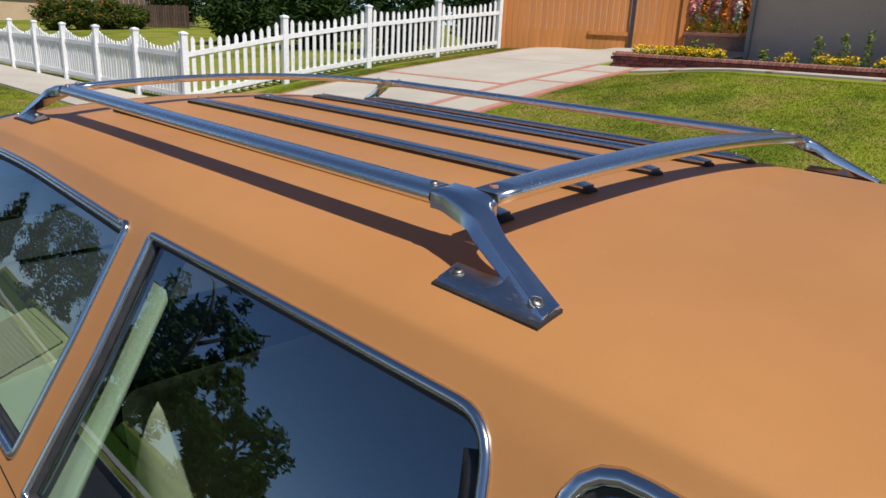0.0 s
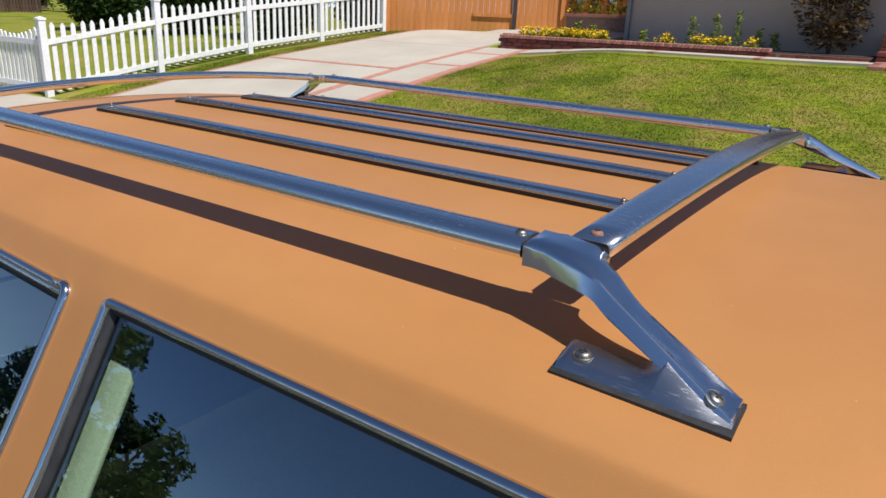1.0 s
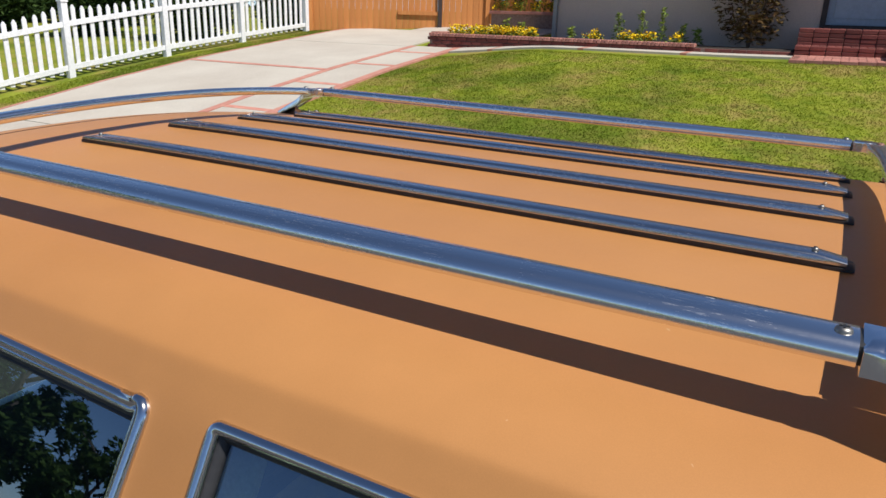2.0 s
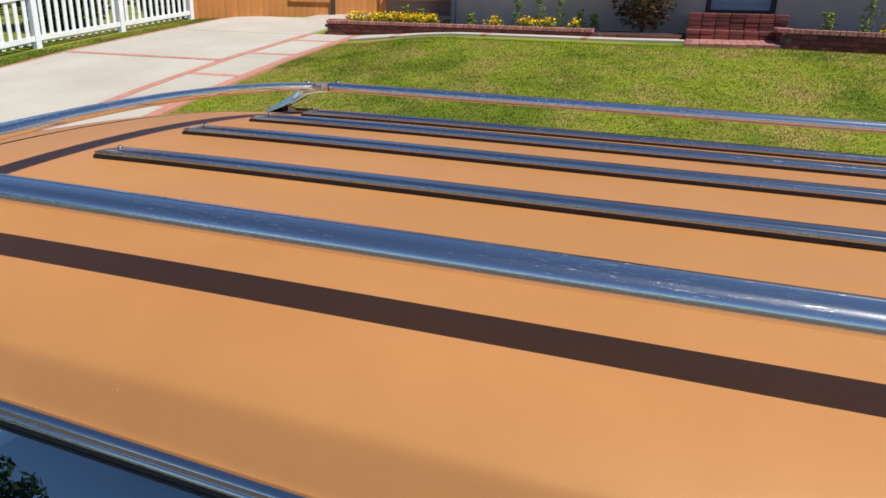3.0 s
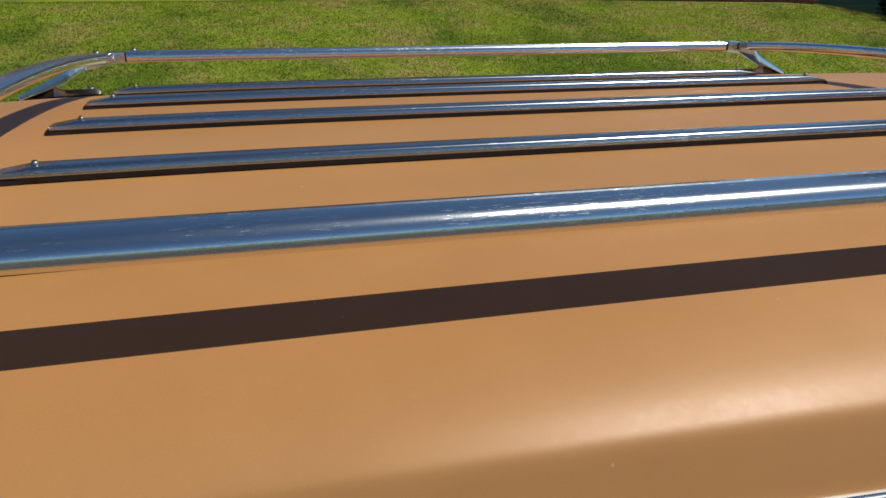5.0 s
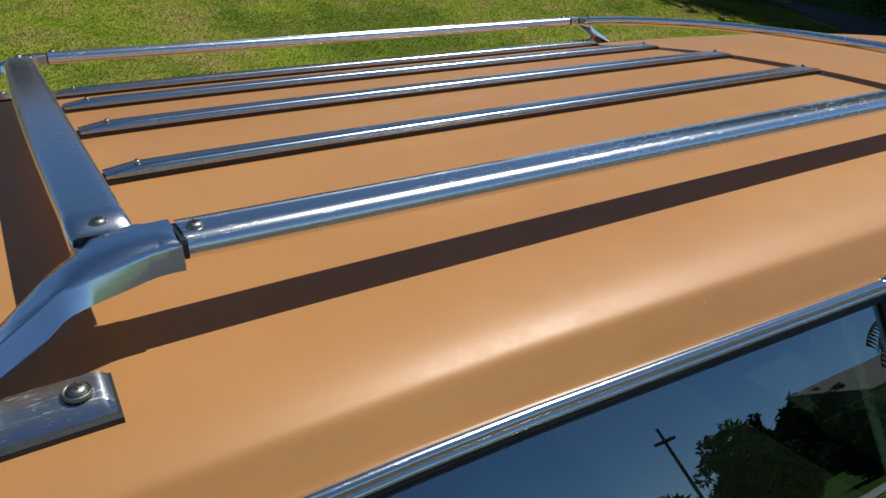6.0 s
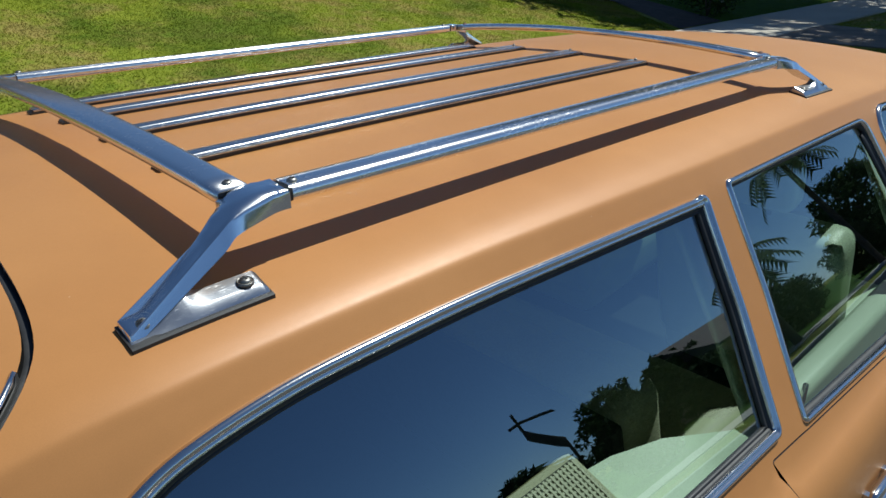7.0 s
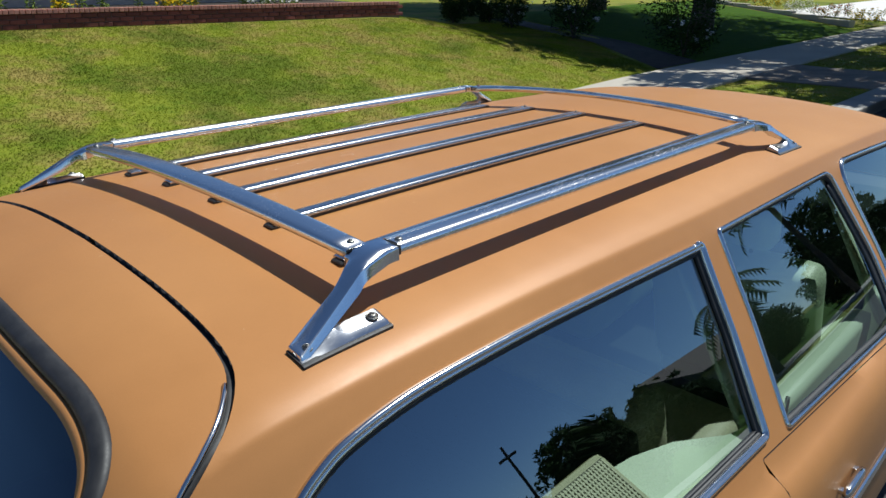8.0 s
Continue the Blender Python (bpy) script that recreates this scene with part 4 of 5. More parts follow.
bed2 = tagged(new("flower_bed"), "long flower bed edged with red brick below the house wall", "flower bed", kind="structure")
brick_wall(bed2, 1.16, 10.07, 8.6, 9.85, 1.235, 3, True, 0.016)
brick_wall(bed2, 1.18, 10.22, 1.18, 11.0, 1.235, 3)
mortar_core(bed2, 1.16, 10.08, 8.6, 9.86, 0.95, 1.43, fall=0.016)
mortar_core(bed2, 1.18, 10.12, 1.18, 11.0, 1.0, 1.43)
part("soil", loft_bm([[(x, 10.15 - 0.03 * (x - 1.2), 0.9), (x, 10.15 - 0.03 * (x - 1.2), 1.43 - 0.016 * (x - 1.2)), (x, 12.4, 1.46 - 0.010 * (x - 1.2)), (x, 12.4, 0.9)] for x in (1.22, 5.0, 8.6)]), SOIL, bed2)
steps = tagged(new("front_steps"), "two dark red brick steps up to the front door", "steps", kind="structure")
part("mortar", box_bm((-0.13, 11.10, 1.0), (1.22, 12.4, 1.41)), MORTAR, steps)
part("mortar", box_bm((-0.13, 11.46, 1.4), (1.22, 12.4, 1.66)), MORTAR, steps)
for c in range(4):
    brick_wall(steps, -0.15, 11.09, 1.22, 11.09, 1.17 + c * 0.065, 1, False)
for c in range(4):
    brick_wall(steps, -0.15, 11.45, 1.22, 11.45, 1.42 + c * 0.065, 1, False)
for r in range(2):
    for i in range(13):
        brick(steps, -0.10 + i * 0.105, 11.23 + r * 0.21, 1.405, 0.095, 0.2, 0.03, 0, BRICK)
        brick(steps, -0.10 + i * 0.105, 11.59 + r * 0.21, 1.652, 0.095, 0.2, 0.03, 0, BRICK)
landing = tagged(new("brick_landing"), "pinkish red brick landing at the foot of the steps", "landing", kind="structure")
for r in range(11):
    for i in range(6):
        x, y = -0.04 + i * 0.21 + (0.1 if r % 2 else 0), 10.0 + r * 0.1
        brick(landing, x, y, ground_z(x, y) - 0.02, 0.2, 0.092, 0.055, 0, BRICKTOP)

# ---- house ----
house = thing("house", "single-storey house with taupe stucco walls in shade", "house")


def wall_y(name, x0, x1, z0, z1, y, thick, openings, material, parent):
    """A wall along x with openings (x0, x1, z0, z1) that go through."""
    bm = bmesh.new()
    xs = sorted({x0, x1, *[o[0] for o in openings], *[o[1] for o in openings]})
    zs = sorted({z0, z1, *[o[2] for o in openings], *[o[3] for o in openings]})
    for a, b in zip(xs, xs[1:]):
        for c, d in zip(zs, zs[1:]):
            if not any(o[0] <= a and b <= o[1] and o[2] <= c and d <= o[3] for o in openings):
                k = box_bm((a, y, c), (b, y + thick, d))
                me = bpy.data.meshes.new("t")
                k.to_mesh(me)
                k.free()
                bm.from_mesh(me)
                bpy.data.meshes.remove(me)
    bmesh.ops.remove_doubles(bm, verts=bm.verts, dist=1e-5)
    return part(name, bm, material, parent)


wall_y("wall", -4.43, 9.0, 1.0, 3.9, 12.42, 0.2, [(0.08, 1.18, 1.68, 3.75), (3.0, 4.8, 2.3, 3.5)], STUCCO, house)
part("wall", box_bm((-4.43, 12.62, 1.0), (-4.25, 20.5, 3.9)), STUCCO, house)
part("wall", box_bm((8.8, 12.62, 0.6), (9.0, 20.5, 3.9)), STUCCO, house)
part("wall", box_bm((-4.43, 20.5, 1.0), (9.0, 20.7, 3.9)), STUCCO, house)
ROOFMAT = two_tone("brown_roof_shingle", (0.10, 0.075, 0.06), (0.17, 0.13, 0.10), 3, 0.9, fine=20, bump_d=0.01)
PALEDOOR = two_tone("pale_blue_grey_door", (0.33, 0.38, 0.43), (0.38, 0.43, 0.48), 2, 0.5)
DARKWOOD = two_tone("dark_brown_frame", (0.03, 0.018, 0.014), (0.055, 0.032, 0.025), 8, 0.6)
part("roof", loft_bm([[(x0, y0, z), (x1, y0, z), (x1, y1, z), (x0, y1, z)] for x0, x1, y0, y1, z in ((-4.55, 9.9, 11.8, 21.8, 3.70), (-4.55, 9.9, 11.8, 21.8, 3.80), (0.4, 5.0, 16.4, 16.6, 5.5))]), ROOFMAT, house, "brown shingle roof with deep eaves")
part("soffit", box_bm((-4.5, 11.85, 3.66), (9.8, 12.42, 3.70)), WHITE, house)
door = part("front_door", box_bm((0.16, 12.50, 1.74), (1.10, 12.55, 3.68), 0.004), PALEDOOR, house, "pale blue-grey screened front door")
part("panel", box_bm((0.26, 12.485, 1.84), (1.00, 12.5, 2.6), 0.006), PALEDOOR, door)
for lo, hi in (((0.08, 12.40, 1.68), (0.16, 12.58, 3.75)), ((1.10, 12.40, 1.68), (1.18, 12.58, 3.75)), ((0.16, 12.40, 1.68), (1.10, 12.58, 1.74))):
    part("door_frame", box_bm(lo, hi, 0.004), DARKWOOD, door, "dark brown frame")
part("downspout", box_bm((-4.47, 12.34, 1.35), (-4.39, 12.42, 3.7), 0.01), KERB, house, "pale grey downspout")
win = part("window", box_bm((3.04, 12.52, 2.34), (4.76, 12.54, 3.46)), GLASS, house)
for lo, hi in (((3.0, 12.44, 2.3), (3.05, 12.58, 3.5)), ((4.75, 12.44, 2.3), (4.8, 12.58, 3.5)), ((3.05, 12.44, 2.3), (4.75, 12.58, 2.35)), ((3.05, 12.44, 3.45), (4.75, 12.58, 3.5)), ((3.88, 12.46, 2.35), (3.92, 12.56, 3.45))):
    part("window_frame", box_bm(lo, hi, 0.004), WHITE, win)

# ---- white picket fence ----
fence = thing("picket_fence", "white picket fence with scalloped tops along pavement and driveway", "fence")
PICKET = {}


def picket(x, y, z, h, turn):
    """A pointed picket; heights are rounded so that alike ones share a mesh."""
    key = round(h / 0.02)
    if key not in PICKET:
        hh, w = key * 0.02, 0.037
        bm = bmesh.new()
        poly = [(-w, 0), (w, 0), (w, hh - 0.055), (w * 0.35, hh - 0.008), (0, hh), (-w * 0.35, hh - 0.008), (-w, hh - 0.055)]
        lo = [bm.verts.new((a, -0.011, b)) for a, b in poly]
        hi = [bm.verts.new((a, 0.011, b)) for a, b in poly]
        bm.faces.new(lo)
        bm.faces.new(hi[::-1])
        for i in range(7):
            bm.faces.new((lo[i], hi[i], hi[(i + 1) % 7], lo[(i + 1) % 7]))
        bmesh.ops.recalc_face_normals(bm, faces=bm.faces)
        me = bpy.data.meshes.new("picket")
        bm.to_mesh(me)
        bm.free()
        me.materials.append(WHITE)
        PICKET[key] = me
    o = new("picket", PICKET[key])
    o.parent = fence
    o.location = (x, y, z)
    o.rotation_euler = (random.uniform(-0.01, 0.01), random.uniform(-0.008, 0.008), turn)


def fence_post(x, y, z, turn):
    m = pose(x, y, z, 0, 0, math.degrees(turn))
    part("post", box_bm((-0.055, -0.055, -0.05), (0.055, 0.055, 1.19), 0.006, m), WHITE, fence)
    rings = [[m @ Vector((a * s, b * s, h)) for a, b in ((-1, -1), (1, -1), (1, 1), (-1, 1))] for s, h in ((0.066, 1.19), (0.066, 1.215), (0.05, 1.225), (0.008, 1.245))]
    part("post_cap", loft_bm(rings), WHITE, fence)


def fence_run(posts, count, low):
    for (x0, y0, z0), (x1, y1, z1) in zip(posts, posts[1:]):
        turn = math.atan2(y1 - y0, x1 - x0)
        n = count
        for i in range(1, n):
            t = i / n
            dip = low * math.sin(math.pi * t)
            picket(x0 + (x1 - x0) * t, y0 + (y1 - y0) * t - 0.03 * math.cos(turn), z0 + (z1 - z0) * t + 0.05, 1.10 - dip, turn)
        for h in (0.10, 0.80):
            bm = loft_bm([[(x, y, z + h), (x + 0.03 * math.sin(turn), y - 0.03 * math.cos(turn), z + h), (x + 0.03 * math.sin(turn), y - 0.03 * math.cos(turn), z + h + 0.085), (x, y, z + h + 0.085)] for x, y, z in ((x0, y0, z0), (x1, y1, z1))])
            part("fence_rail", bm, WHITE, fence)


A_ = [(-11.1, 4.78, 0.17), (-10.93, 6.72, 0.535), (-10.85, 8.70, 0.834), (-10.81, 10.68, 1.057), (-10.74, 12.72, 1.28)]
B_ = [(-11.1, 4.78, 0.17)] + [(-11.1 - 1.9 * i, 4.76 - 0.03 * i, 0.18) for i in range(1, 8)]
fence_run(A_, 12, 0.10)
fence_run(B_, 14, 0.20)
for p in A_:
    fence_post(*p, 1.53)
for p in B_[1:]:
    fence_post(*p, 0.0)

# ---- cedar fence ----
cedar = thing("wooden_fence", "orange-brown cedar board fence with a gate beside the driveway", "fence")
cx0, cy0, cx1, cy1 = -10.70, 12.85, -7.15, 15.11
cl = math.hypot(cx1 - cx0, cy1 - cy0)
ct = math.atan2(cy1 - cy0, cx1 - cx0)
k = 0
BOARD = bpy.data.meshes.new("board")
bm = box_bm((-0.068, -0.01, 0), (0.068, 0.01, 1.95), 0.003, seg=1)
bm.to_mesh(BOARD)
bm.free()
BOARD.materials.append(CEDAR)
while k * 0.14 < cl:
    t = k * 0.14 / cl
    x, y = cx0 + (cx1 - cx0) * t, cy0 + (cy1 - cy0) * t
    o = new("board", BOARD)
    o.parent = cedar
    o.location = (x, y, ground_z(x, y) - 0.02 + random.uniform(0, 0.015))
    o.rotation_euler = (0, 0, ct + random.uniform(-0.01, 0.01))
    k += 1
for i in range(26):
    x = -8.1 + i * 0.14
    o = new("board", BOARD)
    o.parent = cedar
    o.location = (x, 15.75, ground_z(x, 15.75) - 0.02 + random.uniform(0, 0.015))
for t in (0.0, 0.73, 1.0):
    x, y = cx0 + (cx1 - cx0) * t, cy0 + (cy1 - cy0) * t
    part("fence_post", box_bm((-0.05, -0.06, -0.05), (0.05, 0.0, 2.0), 0.004, pose(x, y - 0.02, ground_z(x, y), 0, 0, math.degrees(ct))), DARKWOOD if t == 0.73 else CEDAR, cedar)
for t0, t1, h in ((0.49, 0.722, 0.32),):
    x, y = cx0 + (cx1 - cx0) * t0, cy0 + (cy1 - cy0) * t0
    part("gate_rail", box_bm((0, -0.06, h), (cl * (t1 - t0), -0.012, h + 0.09), 0.004, pose(x, y, ground_z(x, y), 0, 0, math.degrees(ct)) ), CEDAR, cedar)

# ---- plants ----
PALE = two_tone("pale_concrete_bright", (0.62, 0.59, 0.54), (0.70, 0.67, 0.62), 0.8, 0.85, fine=40)
SOILPALE = two_tone("bare_grey_earth", (0.16, 0.13, 0.10), (0.26, 0.21, 0.165), 2, 0.95, fine=30, bump_d=0.01)
DARKPAINT = two_tone("dark_blue_grey_paint", (0.015, 0.018, 0.024), (0.022, 0.026, 0.034), 3, 0.25)
def leaf_cloud(name, centres, material, parent=None, size=0.06, per=40, spread=0.3, seed=1, label="", flat=0.5, slim=0.5):
    """Many small leaf quads scattered in clumps."""
    r = np.random.default_rng(seed)
    C = np.array(centres, float)
    k = len(C) * per
    base = np.repeat(C[:, :3], per, 0)
    rad = np.repeat(C[:, 3] if C.shape[1] > 3 else np.full(len(C), spread), per)
    d = r.normal(size=(k, 3))
    d /= np.linalg.norm(d, axis=1)[:, None]
    p = base + d * (rad * r.uniform(0.35, 1.0, k) ** 0.6)[:, None]
    u = r.normal(size=(k, 3))
    u[:, 2] *= flat
    u /= np.linalg.norm(u, axis=1)[:, None]
    w = np.cross(u, d + r.normal(size=(k, 3)) * 0.6)
    w /= np.linalg.norm(w, axis=1)[:, None] + 1e-9
    s = size * r.uniform(0.6, 1.4, k)
    a, b = u * s[:, None], w * (s * slim)[:, None]
    V = np.stack([p - a, p + b * 0.6, p + a, p - b * 0.6], 1).reshape(-1, 3)
    F = np.arange(4 * k).reshape(-1, 4)
    return mesh_ob(name, V.tolist(), F.tolist(), material, parent, label)


BARK = two_tone("grey_brown_bark", (0.06, 0.045, 0.035), (0.14, 0.11, 0.085), 5, 0.9, fine=30, stretch=(4, 4, 0.8), bump_d=0.02)
LEAF = leaf_mat("tree_leaf", (0.020, 0.045, 0.010), (0.075, 0.115, 0.025), 0.7)
DARKLEAF = leaf_mat("dark_shrub_leaf", (0.012, 0.028, 0.008), (0.045, 0.075, 0.018), 1.5)
LIMELEAF = leaf_mat("yellow_green_leaf", (0.10, 0.15, 0.02), (0.24, 0.28, 0.05), 1.5)
OLIVELEAF = leaf_mat("olive_hedge_leaf", (0.035, 0.055, 0.010), (0.11, 0.13, 0.025), 1.5)
REDLEAF = leaf_mat("reddish_leaf", (0.045, 0.018, 0.010), (0.11, 0.075, 0.022), 3)
YELLOW = leaf_mat("yellow_petal", (0.60, 0.36, 0.005), (0.80, 0.58, 0.02), 8)
PINK = leaf_mat("pink_petal", (0.70, 0.22, 0.26), (0.88, 0.55, 0.52), 3)
ORANGE = leaf_mat("orange_petal", (0.45, 0.10, 0.02), (0.60, 0.22, 0.04), 6)
PETALWHITE = leaf_mat("white_petal", (0.65, 0.62, 0.58), (0.80, 0.78, 0.75), 6)
CEDARGREY = two_tone("weathered_brown_boards", (0.10, 0.06, 0.04), (0.17, 0.105, 0.075), 2.2, 0.85, fine=22, stretch=(6, 6, 0.5), bump_d=0.003, per_object=0.2)
TAN = two_tone("tan_stucco", (0.50, 0.36, 0.22), (0.55, 0.41, 0.26), 1.1, 0.9, fine=60)


def limb(pts, r0, r1):
    L = spline(pts, 5)
    n = len(L)
    return sweep_bm(L, [oval(2 * (r0 + (r1 - r0) * i / (n - 1)), 2 * (r0 + (r1 - r0) * i / (n - 1)), 10, 2.0) for i in range(n)], up=(0.31, 0.2, 0.1))


def tree(x, y, height, radius, seed, label, leaf=None, clumps=90, per=60, leaf_size=0.13, low=0.38):
    r = np.random.default_rng(seed)
    z = ground_z(x, y)
    t = thing("tree", label, "tree", at=(x, y, z))
    tops = []
    bm = limb([(x, y, z - 0.05), (x + 0.1, y, z + height * 0.25), (x - 0.1, y + 0.15, z + height * 0.55), (x, y, z + height * 0.8)], height * 0.035, height * 0.008)
    part("trunk", bm, BARK, t, smooth=True)
    for i in range(7):
        a = i * 2.4 + r.uniform(-0.4, 0.4)
        h0 = height * (0.3 + 0.06 * i)
        e = np.array((x + math.cos(a) * radius * 0.75, y + math.sin(a) * radius * 0.75, z + h0 + height * r.uniform(0.12, 0.3)))
        m = np.array((x, y, z + h0)) * 0.5 + e * 0.5 + np.array((0, 0, 0.3))
        part("limb", limb([(x, y, z + h0), m, e], height * 0.014, height * 0.004), BARK, t, smooth=True)
        tops.append(e)
    C = []
    for i in range(clumps):
        d = r.normal(size=3)
        d /= np.linalg.norm(d)
        q = np.array((x, y, z + height * (low + 1) / 2)) + d * np.array((radius, radius, height * (1 - low) / 2)) * r.uniform(0.45, 1.0)
        C.append((*q, r.uniform(0.35, 0.8) * radius * 0.25))
    leaf_cloud("crown", C, leaf or LEAF, t, leaf_size, per, seed=seed)
    return t


def shrub(x, y, w, h, seed, label, leaf, per=50, size=0.045, flowers=None, z=None, category="shrub"):
    r = np.random.default_rng(seed)
    z = ground_z(x, y) if z is None else z
    t = thing("shrub", label, category, at=(x, y, z))
    C = []
    for i in range(max(8, int(40 * w))):
        d = r.normal(size=3)
        d /= np.linalg.norm(d)
        C.append((x + d[0] * w * 0.4 * r.uniform(0.3, 1), y + d[1] * w * 0.4 * r.uniform(0.3, 1), z + h * 0.5 + d[2] * h * 0.42, 0.16 * min(w, h)))
    leaf_cloud("foliage", C, leaf, t, size, per, seed=seed)
    for i in range(5):
        a = i * 1.3
        part("stem", limb([(x, y, z - 0.02), (x + 0.1 * w * math.cos(a), y + 0.1 * w * math.sin(a), z + 0.3 * h), (x + 0.3 * w * math.cos(a), y + 0.3 * w * math.sin(a), z + 0.75 * h)], 0.018, 0.006), BARK, t, smooth=True)
    if flowers:
        F = [(c[0] * 1.0 + r.uniform(-0.1, 0.1), c[1] - 0.12 * w, c[2] + 0.08, 0.05) for c in C[::2]]
        leaf_cloud("blossom", F, flowers, t, 0.03, 8, seed=seed + 1, slim=0.9)
    return t


def stalk(x, y, z, h, seed, flower=None, label="tall green leafy flower stalk", group="flower stalks in the bed", leaf=None):
    r = np.random.default_rng(seed)
    t = thing("plant", label, "plant", group, at=(x, y, z))
    part("stem", limb([(x, y, z - 0.02), (x + 0.02, y, z + h * 0.5), (x + r.uniform(-0.05, 0.05), y, z + h)], 0.008, 0.003), LIMELEAF, t)
    C = [(x + r.normal() * 0.03, y + r.normal() * 0.03, z + h * q, 0.10 * (1.15 - 0.8 * q)) for q in np.linspace(0.05, 0.95, 10)]
    leaf_cloud("leaves", C, leaf or LIMELEAF, t, 0.04, 16, seed=seed, slim=0.4)
    if flower:
        leaf_cloud("blossom", [(x + r.normal() * 0.02, y + r.normal() * 0.02, z + h * q, 0.065) for q in np.linspace(0.5, 1.0, 8)], flower, t, 0.045, 24, seed=seed + 5, slim=0.9)


def flower_patch(x0, x1, y0, y1, z, n, seed, flower, h=0.16):
    """A low clump of flowers that nobody could count."""
    r = np.random.default_rng(seed)
    C = [(r.uniform(x0, x1), r.uniform(y0, y1), z + r.uniform(0.03, h * 0.8), 0.08) for _ in range(n)]
    t = thing("flowers", "low clump of bright flowers in the bed", "flowers", kind="stuff", at=((x0 + x1) / 2, (y0 + y1) / 2, z))
    leaf_cloud("leaves", C, LIMELEAF, t, 0.03, 14, seed=seed)
    leaf_cloud("blossom", [(c[0], c[1] - 0.02, c[2] + 0.05, 0.075) for c in C], flower, t, 0.024, 9, seed=seed + 3, slim=1.0)


flower_patch(-6.15, -4.45, 11.36, 11.72, 1.34, 170, 21, YELLOW)
flower_patch(-3.55, -3.25, 11.4, 11.7, 1.34, 14, 22, YELLOW)
flower_patch(-2.95, -2.35, 11.4, 11.7, 1.34, 30, 23, YELLOW)
flower_patch(-2.1, -1.9, 11.4, 11.7, 1.34, 6, 24, YELLOW)
for i, (x, h) in enumerate(((-3.9, 0.25), (-3.05, 0.5), (-2.65, 0.55), (-2.3, 0.6), (-1.95, 0.35), (-1.7, 0.3), (-5.2, 0.35), (-4.9, 0.3))):
    stalk(x, 11.85, 1.33, h, 40 + i)
for i, (x, h) in enumerate(((1.75, 0.3), (2.3, 0.55), (2.55, 0.6), (2.9, 0.5), (3.3, 0.45), (3.7, 0.55), (4.2, 0.5), (4.8, 0.6), (5.5, 0.5), (6.2, 0.55), (7.0, 0.5))):
    stalk(x, 10.7 + 0.3 * math.sin(i * 2.1), 1.43 - 0.014 * (x - 1.2), h, 60 + i)
flower_patch(2.4, 2.7, 10.3, 10.5, 1.41, 10, 25, YELLOW)
flower_patch(4.0, 4.6, 10.25, 10.6, 1.385, 24, 26, YELLOW)
flower_patch(5.6, 6.6, 10.2, 10.6, 1.36, 24, 27, PETALWHITE)
shrub(-0.9, 11.95, 1.5, 2.1, 31, "dark reddish bushy shrub against the house wall", REDLEAF, 60, 0.05, z=1.33)
# flowers behind the driveway
for i in range(16):
    stalk(-7.0 + 0.115 * i, 15.2 + 0.14 * math.sin(i * 1.7), 1.86, 0.75 + 0.15 * math.sin(i * 2.3), 90 + i, (PINK, PINK, PETALWHITE, ORANGE)[i % 4], "tall flower stalk with pink and cream blossoms", "pink flower stalks behind the driveway")
planter = thing("raised_planter", "raised planter with a pinkish brick cap behind the driveway", "planter")
# The wall's dark colour holds the shade below the overhanging cap.
part("planter_wall", box_bm((-7.02, 15.06, 1.2), (-4.6, 15.5, 1.80)), MORTAR, planter, "brick planter wall, dark for the shade under its cap")
part("planter_cap", box_bm((-7.05, 14.98, 1.80), (-4.58, 15.10, 1.87), 0.008), BRICKTOP, planter, "pinkish brick cap")
flower_patch(-7.0, -5.3, 15.08, 15.2, 1.86, 24, 28, YELLOW)
shrub(-5.9, 18.2, 3.2, 2.6, 37, "dark green shrub behind the raised planter", DARKLEAF, 60, 0.06)
# across the white fence
for i, (x, y, w, h) in enumerate(((-39.2, 11.6, 2.6, 1.5), (-38.7, 12.8, 2.7, 1.55), (-38.2, 14.0, 2.6, 1.45), (-37.8, 15.0, 2.0, 1.2))):
    shrub(x, y, w, h, 330 + i, "rounded hedge bush with orange and red blossoms", OLIVELEAF, 60, 0.09, ORANGE if i < 3 else None)
shrub(-26.8, 16.3, 3.2, 2.8, 34, "dark green shrub behind the picket fence", DARKLEAF, 50, 0.08)
shrub(-21.8, 16.4, 3.2, 2.9, 35, "dark green bushy shrub behind the picket fence", DARKLEAF, 50, 0.08)
shrub(-29.5, 18.4, 3.2, 3.0, 36, "dark green shrub behind the picket fence", DARKLEAF, 50, 0.08)

# fence, hedge and house far behind the white fence
far_fence = thing("wooden_fence", "weathered grey-brown picket fence beyond the neighbour's lawn", "fence")
for i in range(25):
    x, y = -41.5 + i * 0.2, 16.0 + i * 0.056
    z = ground_z(x, y)
    part("picket", prism_bm([(0, 0), (0.13, 0.036), (0.12, 0.066), (-0.01, 0.03)], z, z + 1.15 + 0.02 * (i % 3), 0, Matrix.Translation((x, y, 0))), CEDARGREY, far_fence)
for h in (0.25, 0.8):
    part("fence_rail", prism_bm([(-41.5, 16.04), (-36.5, 17.44), (-36.52, 17.50), (-41.52, 16.10)], ground_z(-37, 17.2) + h, ground_z(-37, 17.2) + h + 0.09), CEDARGREY, far_fence)
